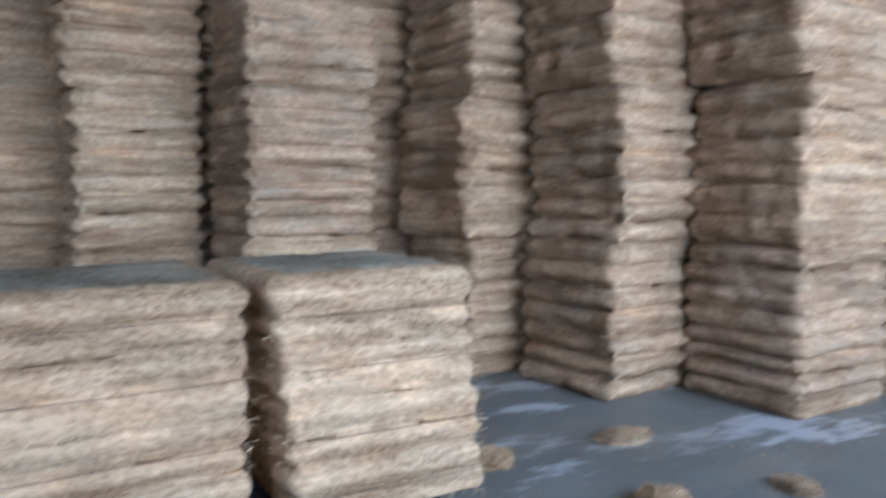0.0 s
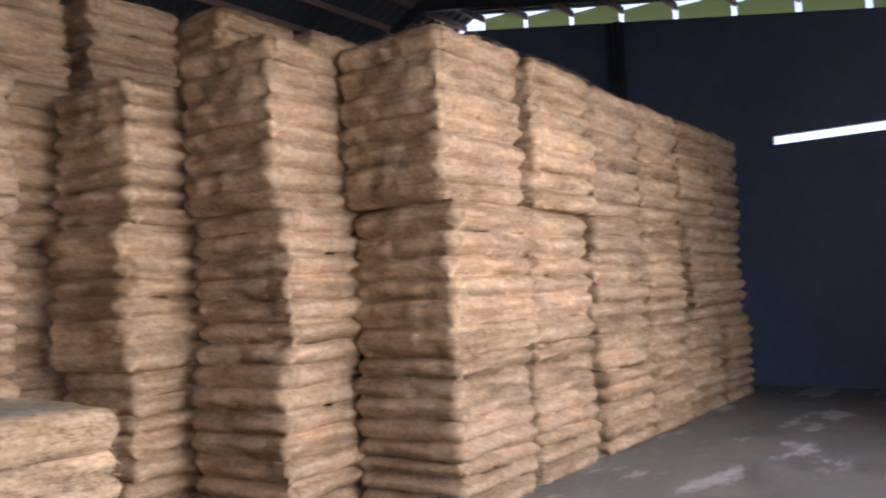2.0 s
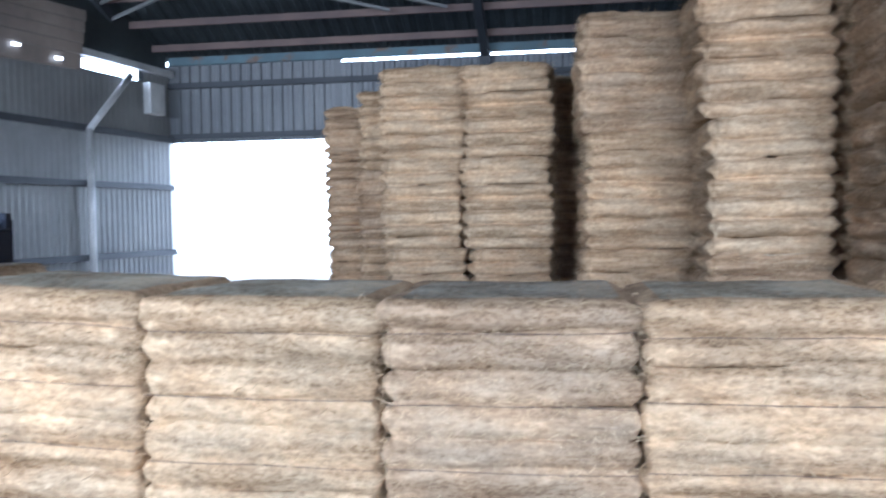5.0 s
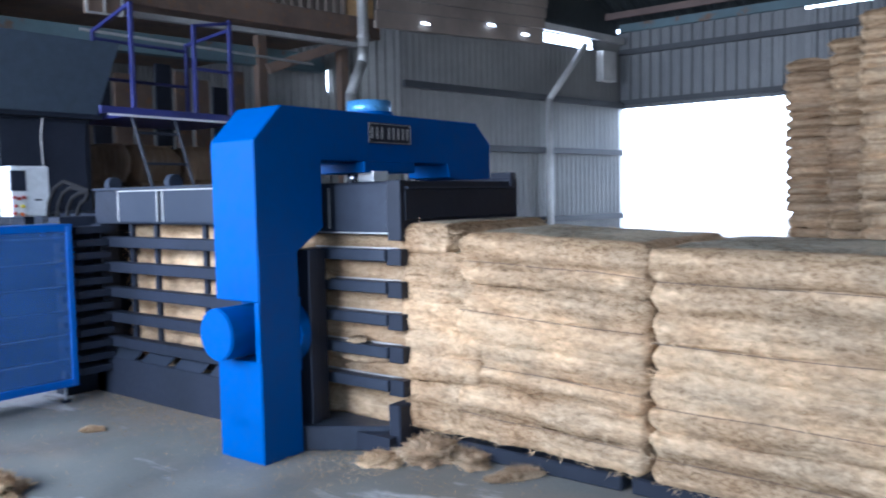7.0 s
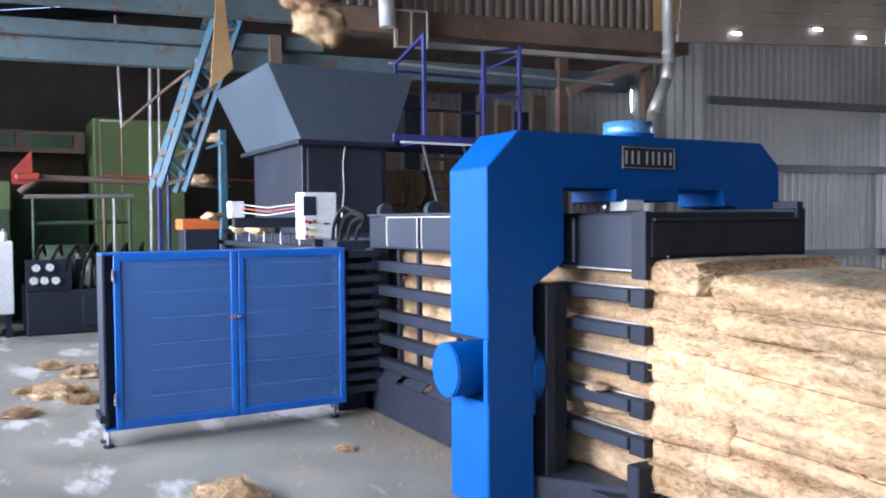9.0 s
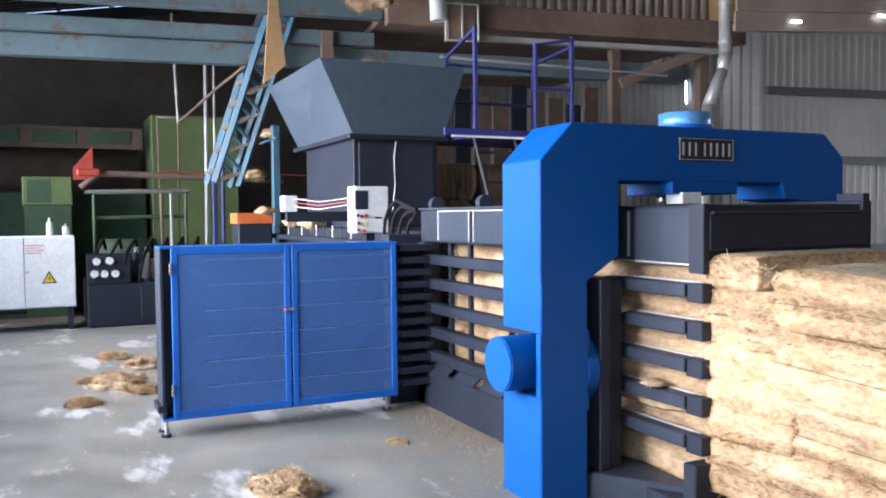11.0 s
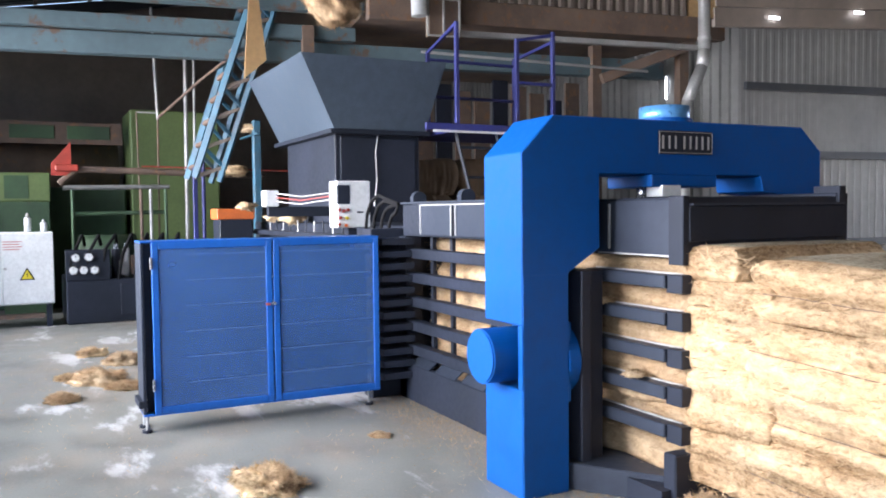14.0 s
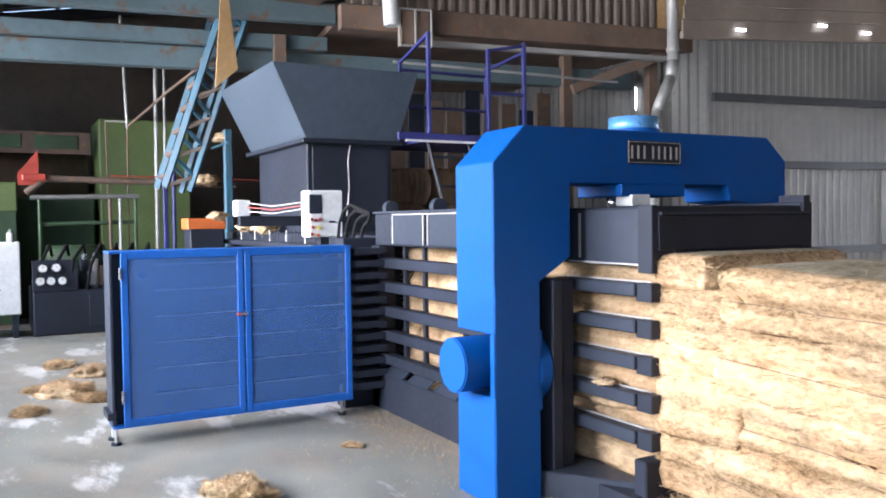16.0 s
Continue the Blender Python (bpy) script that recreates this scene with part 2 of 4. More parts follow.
def clear_material():
    m, n, l, b = nodes_of("ribbed_clear_sheet", 0.4)
    b.inputs["Base Color"].default_value = (0.34, 0.40, 0.22, 1)
    t, mx = n.new("ShaderNodeBsdfTranslucent"), n.new("ShaderNodeMixShader")
    t.inputs[0].default_value = (0.42, 0.47, 0.28, 1)
    mx.inputs[0].default_value = 0.25
    l.new(t.outputs[0], mx.inputs[1])
    l.new(b.outputs[0], mx.inputs[2])
    l.new(mx.outputs[0], n["Material Output"].inputs[0])
    return m


CLEAR = clear_material()


def glow_material(name, col, strength):
    m, n, l, b = nodes_of(name)
    b.inputs["Emission Color"].default_value, b.inputs["Emission Strength"].default_value = (*col, 1), strength
    return m


SKYLIGHT = glow_material("sky_backdrop", (0.93, 0.97, 1.0), 5.0)
LAMP_ON = glow_material("lit_tube", (1.0, 0.97, 0.9), 6.0)

# ---- mesh helpers ----


def box(bm, x0, x1, y0, y1, z0, z1, bevel=0.0, m=None):
    t = bmesh.new()
    bmesh.ops.create_cube(t, size=1.0)
    for v in t.verts:
        v.co = Vector(((x0 + x1) / 2 + v.co.x * (x1 - x0), (y0 + y1) / 2 + v.co.y * (y1 - y0), (z0 + z1) / 2 + v.co.z * (z1 - z0)))
    if bevel:
        bmesh.ops.bevel(t, geom=t.edges[:], offset=bevel, segments=1, affect="EDGES")
    if m:
        t.transform(m)
    me = bpy.data.meshes.new("tmp")
    t.to_mesh(me)
    bm.from_mesh(me)
    bpy.data.meshes.remove(me)
    t.free()
    return bm


def rod(bm, a, b, r=0.02, n=10, r2=None):
    a, b = Vector(a), Vector(b)
    q = (b - a).to_track_quat("Z", "Y").to_matrix().to_4x4()
    bmesh.ops.create_cone(bm, cap_ends=True, segments=n, radius1=r, radius2=r if r2 is None else r2, depth=(b - a).length, matrix=Matrix.Translation((a + b) / 2) @ q)
    return bm


def beam(bm, a, b, w=0.06, h=0.06):
    """A square bar from a to b."""
    a, b = Vector(a), Vector(b)
    q = (b - a).to_track_quat("X", "Z").to_matrix().to_4x4()
    n = (b - a).length
    return box(bm, -n / 2, n / 2, -w / 2, w / 2, -h / 2, h / 2, min(w, h) * 0.08, Matrix.Translation((a + b) / 2) @ q)


def prism(bm, outline, x0, x1):
    """An outline in y and z, drawn out along x."""
    a = [bm.verts.new((x0, y, z)) for y, z in outline]
    b = [bm.verts.new((x1, y, z)) for y, z in outline]
    bm.faces.new(a), bm.faces.new(b[::-1])
    k = len(outline)
    for i in range(k):
        bm.faces.new((a[i], b[i], b[(i + 1) % k], a[(i + 1) % k]))
    bmesh.ops.recalc_face_normals(bm, faces=bm.faces[:])
    return bm


def tube(bm, pts, r=0.02, n=8):
    for a, b in zip(pts, pts[1:]):
        rod(bm, a, b, r, n)
    for p in pts[1:-1]:
        bmesh.ops.create_icosphere(bm, subdivisions=1, radius=r * 1.02, matrix=Matrix.Translation(p))
    return bm


def link(name, bm, mat, smooth=False):
    me = bpy.data.meshes.new(name)
    bm.to_mesh(me)
    bm.free()
    me.materials.append(mat)
    if smooth:
        for p in me.polygons:
            p.use_smooth = len(p.vertices) == 4
    return me


def part(name, bm, mat, parent=None, label="", smooth=False):
    ob = new(name, link(name, bm, mat, smooth))
    if parent:
        ob.parent = parent
    if label:
        ob["label"] = label
    return ob


def thing(name, label, category, at=(0, 0, 0), group="", kind=""):
    ob = new(name)
    ob.location = at
    return tagged(ob, label, category, group, kind)


def structure(name, bm, mat, label, smooth=False):
    return tagged(part(name, bm, mat, None, "", smooth), label, name.split("_")[0], kind="structure")


def B(*a, **k):
    return box(bmesh.new(), *a, **k)


def corrugated(width, height, pitch=0.2, depth=0.035):
    """A trapezoid sheet in x and z, facing -y, with thickness."""
    bm = bmesh.new()
    xs, k = [], int(width / pitch)
    for i in range(k):
        for f, d in ((0, 0), (0.45, 0), (0.55, depth), (0.9, depth)):
            xs.append(((i + f) * pitch, d))
    xs.append((width, 0))
    rows = [[bm.verts.new((x, off - d, z)) for x, d in xs] for off, z in ((0, 0), (0, height), (0.012, height), (0.012, 0))]
    for a, b in ((0, 1), (1, 2), (2, 3), (3, 0)):
        for i in range(len(xs) - 1):
            bm.faces.new((rows[a][i], rows[a][i + 1], rows[b][i + 1], rows[b][i]))
    bmesh.ops.recalc_face_normals(bm, faces=bm.faces[:])
    return bm


# ---- structure ----
X0, X1, Y0, Y1 = -19.0, 13.87, -3.2, 14.0
RIDGE_Y, RIDGE_Z, EAVE_Z, FRONT_Z = 8.5, 7.36, 4.66, 5.22


def roof_z(y):
    return RIDGE_Z + (EAVE_Z - RIDGE_Z) * (y - RIDGE_Y) / (Y1 - RIDGE_Y) if y > RIDGE_Y else FRONT_Z + (RIDGE_Z - FRONT_Z) * (y - Y0) / (RIDGE_Y - Y0)


def grid_sheet(x0, x1, y0, y1, z, k=1):
    bm = bmesh.new()
    bmesh.ops.create_grid(bm, x_segments=k, y_segments=k, size=0.5)
    for v in bm.verts:
        v.co = Vector(((x0 + x1) / 2 + v.co.x * (x1 - x0), (y0 + y1) / 2 + v.co.y * (y1 - y0), z))
    return bm


structure("ground", grid_sheet(-900, 900, -900, 900, -0.03, 4), EARTH, "dusty pale bare ground outside the hall")
structure("floor", B(X0, X1, Y0, Y1, -0.2, 0.0), CONCRETE, "stained grey concrete floor with white scuffs and lint")

structure("backdrop", B(-80, 60, 45.0, 45.2, -0.03, 13.0), SKYLIGHT, "bright hazy sky beyond the doorway")

DOOR = (-7.2, -3.88, 3.09)


def walls():
    # far long wall with the doorway, of corrugated sheets on rails
    bm = bmesh.new()
    for a, b, z0, z1 in ((-7.9, DOOR[0], 0, 4.54), (DOOR[0], DOOR[1], DOOR[2], 4.54), (DOOR[1], X1, 0, 4.485)):
        s = corrugated(b - a, z1 - z0)
        s.transform(Matrix.Translation((a, Y1, z0)))
        me = bpy.data.meshes.new("tmp")
        s.to_mesh(me), s.free()
        bm.from_mesh(me)
        bpy.data.meshes.remove(me)
    far = structure("wall_north", bm, SHEET, "grey corrugated steel wall with a wide open doorway")
    for z in (1.15, 2.05, 3.15, 4.1):
        for a, b in ((DOOR[1], X1),) if z < 3.1 else ((DOOR[0], X1),):
            part("girt", B(a, b, Y1 - 0.14, Y1 - 0.05, z, z + 0.1), RAFTER, far)
    part("eave_beam", B(DOOR[0], X1, Y1 - 0.1, Y1 - 0.02, 4.53, 4.68), TEAL_OLD, far)
    for x in (DOOR[0] - 0.06, DOOR[1] + 0.06):
        part("door_jamb", B(x - 0.06, x + 0.06, Y1 - 0.12, Y1 + 0.06, 0, DOOR[2] + 0.06), ZINC, far)
    # end wall beyond the stacks
    bm = bmesh.new()
    t = 0.12
    ys = [Y0, -2.6, 2.75, RIDGE_Y, Y1]
    for a, b in zip(ys, ys[1:]):
        top = lambda y: roof_z(y) - 0.42  # noqa: E731
        if a == -2.6:
            prism(bm, [(a, 0), (b, 0), (b, 3.78), (a, 3.78)], X1, X1 + t)
            prism(bm, [(a, 3.92), (b, 3.92), (b, top(b)), (a, top(a))], X1, X1 + t)
        else:
            prism(bm, [(a, 0), (b, 0), (b, top(b)), (a, top(a))], X1, X1 + t)
    east = structure("wall_east", bm, WALL_BLUE, "dark blue-grey sheet end wall with a narrow daylight slit")
    for i in range(11):
        y = Y0 + 0.56 + i * 1.0
        bm = bmesh.new()
        for j in range(6):
            z = roof_z(y + 0.45) - 0.44 + j * 0.07
            box(bm, X1 + 0.35, X1 + 0.37 + 0.008 * (j % 2), y, y + 0.9, z, z + 0.07)
        part("clear_sheet", bm, CLEAR, east, "ribbed translucent daylight sheet")
    for y in (-2.9, -0.6, 5.2, 9.5):
        part("column", B(X1 - 0.16, X1 - 0.003, y - 0.07, y + 0.07, 0, roof_z(y) - 0.45), RAFTER, east)
    bm = bmesh.new()
    prism(bm, [(Y0, 0), (Y1, 0), (Y1, EAVE_Z - 0.05), (RIDGE_Y, RIDGE_Z - 0.05), (Y0, FRONT_Z - 0.05)], X0 - 0.12, X0)
    structure("wall_west", bm, SHEET_BROWN, "brown sheet end wall behind the old machines")
    # shed wall that runs askew from the doorway to the mezzanine
    turn = Matrix.Translation((-8.1, 8.5, 0)) @ Matrix.Rotation(math.atan2(5.4, 0.9), 4, "Z")
    n = math.hypot(5.4, 0.9)
    bm = bmesh.new()
    for a, b, z0, z1 in ((0, n, 0, 2.2), (0, 3.03, 2.2, 4.3), (3.03, 4.78, 2.2, 4.12), (4.78, n, 2.2, 4.3)):
        sh = corrugated(b - a, z1 - z0, 0.13, 0.014 if z0 < 1 else 0.006)
        sh.transform(Matrix.Translation((a, 0, z0)))
        me = bpy.data.meshes.new("tmp")
        sh.to_mesh(me), sh.free()
        bm.from_mesh(me)
        bpy.data.meshes.remove(me)
    bm.transform(turn)
    shed = structure("wall_shed", bm, SHEET_DARK, "grey corrugated shed wall with rails, a vent and a downpipe")
    for z in (1.0, 2.2, 3.1):
        part("girt", B(0, n, -0.10, -0.035, z, z + 0.1, m=turn), RAFTER, shed)
    part("eave_rail", beam(bmesh.new(), turn @ Vector((-0.52, -0.09, 3.93)), turn @ Vector((3.1, -0.09, 4.10)), 0.07, 0.10), SHEET_BROWN, shed)
    part("eave_rail", B(3.1, n, -0.12, -0.035, 4.3, 4.42, m=turn), ZINC, shed)
    for k in range(5):
        z = 4.10 + k * 0.17
        part("fascia_board", beam(bmesh.new(), turn @ Vector((-0.52, -0.11 - 0.03 * k, z - 0.06)), turn @ Vector((3.1, -0.11 - 0.03 * k, z + 0.11)), 0.03, 0.165), SHEET_BROWN, shed, "brown roof-edge sheet")
    part("upper_sheet", B(0, n, 0.05, 0.07, 4.42, 6.6, m=turn), ROOF, shed)
    part("vent_sky", B(3.18, 4.68, 0.06, 0.07, 4.12, 4.3, m=turn), SKYLIGHT, shed, "bright sky seen through the vent")
    # Glowing strips set on for bright eave gaps; nothing opens behind them.
    for u, v, z in ((0.3, -0.175, 4.02), (1.68, -0.19, 4.17), (2.5, -0.175, 4.12), (4.0, 0.03, 4.43)):
        part("vent_sky", B(u, u + 0.15, v, v + 0.015, z, z + 0.03, m=turn), SKYLIGHT, shed, "glowing strip on the shed for a bright gap under the eave")
    part("downpipe", tube(bmesh.new(), [turn @ Vector(p) for p in ((4.23, -0.15, 4.15), (3.2, -0.15, 3.12), (3.2, -0.15, 0.0))], 0.055, 12), ZINC, shed, "pale downpipe", True)
    part("meter_box", B(4.68, 5.10, -0.2, -0.035, 3.55, 4.1, 0.01, m=turn), ZINC, shed)
    bm = corrugated(-8.3 - X0, 6.4, 0.2)
    bm.transform(Matrix.Translation((X0, 9.9, 0)))
    back = structure("wall_back", bm, SHEET_DARK, "dark corrugated wall behind the mezzanine")
    # Glowing bar on the uncut wall, in place of a daylight slit.
    part("slit_glow", B(-11.004, -10.99, 9.84, 9.855, 3.42, 3.80), SKYLIGHT, back, "glowing bar on the wall for daylight through a narrow slit")
    # front side, unseen: assumed wall, two wide yard openings set to the lamps
    bm = bmesh.new()
    for a, b in ((X0, -13.2), (-2.2, 0.5), (9.3, X1)):
        box(bm, a, b, Y0, Y0 + 0.12, 0, 4.1)
    for x in (-18.8, -13.2, -7.7, -2.2, 0.5, 4.9, 9.3, 13.7):
        box(bm, x - 0.1, x + 0.1, Y0, Y0 + 0.2, 0, 4.1)
    box(bm, X0, X1, Y0, Y0 + 0.2, 4.1, 4.3)
    structure("wall_south", bm, RAFTER, "assumed front of the hall, out of view, open between steel posts")


walls()


def roof():
    bm = bmesh.new()
    for ya, yb in ((Y0 - 0.6, RIDGE_Y), (RIDGE_Y, Y1 + 0.06)):
        za, zb = roof_z(ya), roof_z(yb)
        k = int((X1 + 0.8 - X0) / 0.25)
        pr = []
        for i in range(k):
            x = X0 - 0.1 + i * 0.25
            pr += [(x, 0), (x + 0.11, 0), (x + 0.14, 0.04), (x + 0.22, 0.04)]
        rows = [[bm.verts.new((x, y, z + d)) for x, d in pr] for y, z in ((ya, za), (yb, zb))]
        for i in range(len(pr) - 1):
            bm.faces.new((rows[0][i], rows[0][i + 1], rows[1][i + 1], rows[1][i]))
    bmesh.ops.solidify(bm, geom=bm.faces[:], thickness=0.01)
    structure("ceiling", bm, ROOF, "dark corrugated sheet roof on red-oxide purlins")
    frame_ = thing("roof_frame", "dark steel roof rafters with brown purlins and braces", "roof frame", kind="structure")
    for i in range(9):
        y = RIDGE_Y + 0.25 + i * 0.6
        z = roof_z(y) - 0.09
        part("purlin", B(X0 + 0.05, X1 + 0.4, y - 0.03, y + 0.03, z - 0.07, z + 0.05, 0.004), PURLIN, frame_)
    for i in range(12):
        y = Y0 + 0.5 + i * 1.0
        z = roof_z(y) - 0.09
        part("purlin", B(X0 + 0.05, X1 + 0.4, y - 0.03, y + 0.03, z - 0.07, z + 0.05, 0.004), PURLIN, frame_)
    for x in (-18.5, -13.2, -7.55, -1.23, 6.47, 12.5):
        a, b, c = (x, Y1 - 0.1, roof_z(Y1 - 0.1) - 0.27), (x, RIDGE_Y, RIDGE_Z - 0.27), (x, Y0 + 0.1, roof_z(Y0 + 0.1) - 0.27)
        part("rafter", beam(bmesh.new(), a, b, 0.14, 0.22), RAFTER, frame_)
        part("rafter", beam(bmesh.new(), b, c, 0.14, 0.22), RAFTER, frame_)
        if x > -7:
            part("post", B(x - 0.09, x + 0.09, Y1 - 0.3, Y1 - 0.15, 0, EAVE_Z - 0.1), RAFTER, frame_)
    for x in (-8.68, -7.73):
        part("brace", beam(bmesh.new(), (x, 12.6, roof_z(12.6) - 0.3), (x + 6.0, 10.4, roof_z(10.4) - 0.3), 0.05, 0.05), SHEET_DARK, frame_)
        part("brace", beam(bmesh.new(), (x, 10.4, roof_z(10.4) - 0.3), (x + 6.0, 12.6, roof_z(12.6) - 0.34), 0.05, 0.05), SHEET_DARK, frame_)


roof()

# ---- bales ----


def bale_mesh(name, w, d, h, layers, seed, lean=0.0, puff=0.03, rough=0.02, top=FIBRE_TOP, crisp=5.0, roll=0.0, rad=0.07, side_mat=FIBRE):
    """A pressed bale: stacked flakes of fibre that bulge between the wires. Origin at the middle of its foot."""
    rnd = random.Random(seed)
    per = []
    nx, ny = 30, 26
    for (cx, cy, a0) in ((w / 2 - rad, d / 2 - rad, 0), (-w / 2 + rad, d / 2 - rad, 90), (-w / 2 + rad, -d / 2 + rad, 180), (w / 2 - rad, -d / 2 + rad, 270)):
        for i in range(4):
            a = radians(a0 + i * 30)
            per.append((cx + rad * math.cos(a), cy + rad * math.sin(a), math.cos(a), math.sin(a)))
        b = radians(a0 + 90)
        nxt = {0: (-w / 2 + rad, d / 2), 90: (-w / 2, -d / 2 + rad), 180: (w / 2 - rad, -d / 2), 270: (w / 2, d / 2 - rad)}[a0]
        x0, y0 = cx + rad * math.cos(b), cy + rad * math.sin(b)
        k = nx if a0 in (0, 180) else ny
        for i in range(k):
            f = i / k
            per.append((x0 + (nxt[0] - x0) * f, y0 + (nxt[1] - y0) * f, math.cos(b), math.sin(b)))
    cuts = [0.0]
    for i in range(layers):
        cuts.append(cuts[-1] + 1 + rnd.uniform(-0.2, 0.2) + (roll if i == layers - 1 else 0.0))
    cuts = [c / cuts[-1] * h for c in cuts]
    verts, faces, rings = [], [], []
    off = Vector((rnd.uniform(0, 90), rnd.uniform(0, 90), rnd.uniform(0, 90)))
    for j in range(layers):
        sx, sy, sp, ss = rnd.uniform(-0.6, 0.6) * rough, rnd.uniform(-0.8, 0.8) * rough, rnd.uniform(0.5, 1.3) + (0.6 if roll and j == layers - 1 else 0.0), rnd.uniform(-0.15, 0.5)
        tilt = rnd.uniform(-0.012, 0.012)
        for f in (0.015, 0.12, 0.3, 0.5, 0.7, 0.88, 0.985):
            z0 = cuts[j] + (cuts[j + 1] - cuts[j]) * f
            prof = (1 - abs(2 * f - 1) ** crisp) * (1 + ss * (f - 0.5) * 2)
            ring = []
            for x, y, ux, uy in per:
                p = Vector((x, y, z0))
                n1, n2 = noise.noise(Vector((x * 2.0, y * 2.0, z0 * 3.2)) + off), noise.noise(Vector((x * 5.5, y * 5.5, z0 * 15)) + off * 2)
                out = puff * sp * (prof - 0.8) + (0.02 if roll and layers > 1 and j == layers - 1 else 0.0) + rough * (1.5 * n1 + 1.1 * n2 + 0.8 * noise.noise(p * 26 + off) - 1.6 * max(0.0, noise.noise(Vector((x * 3.1, y * 3.1, z0 * 7)) - off) - 0.25))
                zz = z0 + 0.022 * noise.noise(Vector((x * 2.6, y * 2.6, j * 5.1)) + off) * (0 < z0 < h) + tilt * x
                ring.append(len(verts))
                verts.append((x + ux * out + sx + lean * z0, y + uy * out + sy, zz))
            rings.append(ring)
    k = len(per)
    for a, b in zip(rings, rings[1:]):
        for i in range(k):
            faces.append((a[i], a[(i + 1) % k], b[(i + 1) % k], b[i]))
    side = len(faces)
    for ring, z, up in ((rings[-1], h, 1), (rings[0], 0.0, -1)):
        last = ring
        for f in (0.86, 0.6, 0.3):
            now = []
            for (x, y, *_), r in zip(per, ring):
                p = Vector((x * f, y * f, z))
                lift = (0.05 * noise.noise(p * 2.2 + off) + 0.025 * noise.noise(p * 8 + off) + 0.03 * (1 - f * f)) if up > 0 else 0.0
                now.append(len(verts))
                verts.append((x * f + lean * z, y * f, z + lift * (0.2 if roll else 0.8) + (0.01 if up > 0 else 0)))
            for i in range(k):
                q = (last[i], last[(i + 1) % k], now[(i + 1) % k], now[i])
                faces.append(q if up > 0 else q[::-1])
            last = now
        faces.append(tuple(last) if up > 0 else tuple(last[::-1]))
    me = bpy.data.meshes.new(name)
    me.from_pydata(verts, [], faces)
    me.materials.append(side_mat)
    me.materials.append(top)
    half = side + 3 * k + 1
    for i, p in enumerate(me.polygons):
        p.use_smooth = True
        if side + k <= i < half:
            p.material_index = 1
    return me, cuts


def wisps(name, w, d, h, count, seed, size=0.05, lean=0.0):
    """Loose strands that stand off the faces of a bale."""
    rnd = random.Random(seed)
    v, f = [], []
    for _ in range(count):
        s = rnd.random()
        if s < 0.5:
            p, u = Vector((rnd.uniform(-w / 2, w / 2), -d / 2, rnd.uniform(0, h))), Vector((0, -1, 0))
        elif s < 0.8:
            p, u = Vector((rnd.choice((-1, 1)) * w / 2, rnd.uniform(-d / 2, d / 2), rnd.uniform(0, h))), Vector((rnd.choice((-1, 1)), 0, 0))
        else:
            p, u = Vector((rnd.uniform(-w / 2, w / 2), rnd.uniform(-d / 2, d / 2), h + 0.01)), Vector((0, 0, 1))
        p.x += lean * p.z
        stand = 0.12 if u.z else 1.0
        r = Vector((rnd.gauss(0, 1), rnd.gauss(0, 1), rnd.gauss(0, 0.6 * stand)))
        t = (r * 0.9 + u * rnd.uniform(0.1, 0.8) * stand).normalized() * rnd.uniform(0.4, 1.5) * size
        c = t.cross(u + r * 0.3).normalized() * rnd.uniform(0.0008, 0.0022)
        i = len(v)
        bend = u * rnd.uniform(-0.3, 0.4) * size * stand
        v += [p - c, p + c, p + t * 0.55 + bend + c, p + t * 0.55 + bend - c, p + t]
        f += [(i, i + 1, i + 2, i + 3), (i + 3, i + 2, i + 4)]
    me = bpy.data.meshes.new(name)
    me.from_pydata([tuple(x) for x in v], [], f)
    me.materials.append(LOOSE)
    return me


def wire_loop(w, d, z, seed):
    rnd = random.Random(seed)
    bm = bmesh.new()
    pts = []
    for x, y in ((-w / 2, -d / 2), (-w / 4, -d / 2), (0, -d / 2), (w / 4, -d / 2), (w / 2, -d / 2)):
        pts.append((x, y + 0.004 + rnd.uniform(-0.006, 0.004), z + rnd.uniform(-0.006, 0.006)))
    for a, b in zip(pts, pts[1:]):
        rod(bm, a, b, 0.002, 5)
    return bm


def bale_kind(name, w, d, h, layers, seed, label, group, wires=True, **k):
    top = thing(name, label, "fibre bale", group=group)
    me, cuts = bale_mesh(name + "_body", w, d, h, layers, seed, **k)
    ob = new("body", me)
    ob.parent = top
    if wires:
        for i, z in list(enumerate(cuts[1:-1]))[::2]:
            part("tie_wire", wire_loop(w - 0.03, d + 0.01, z, seed + i), RUST, top)
    st = new("loose_strand", wisps("loose_strand", w, d, h, 5200 if wires else 3800, seed, 0.05 if wires else 0.06, k.get("lean", 0.0)))
    st.parent = top
    tagged(st, kind="stuff")
    return top


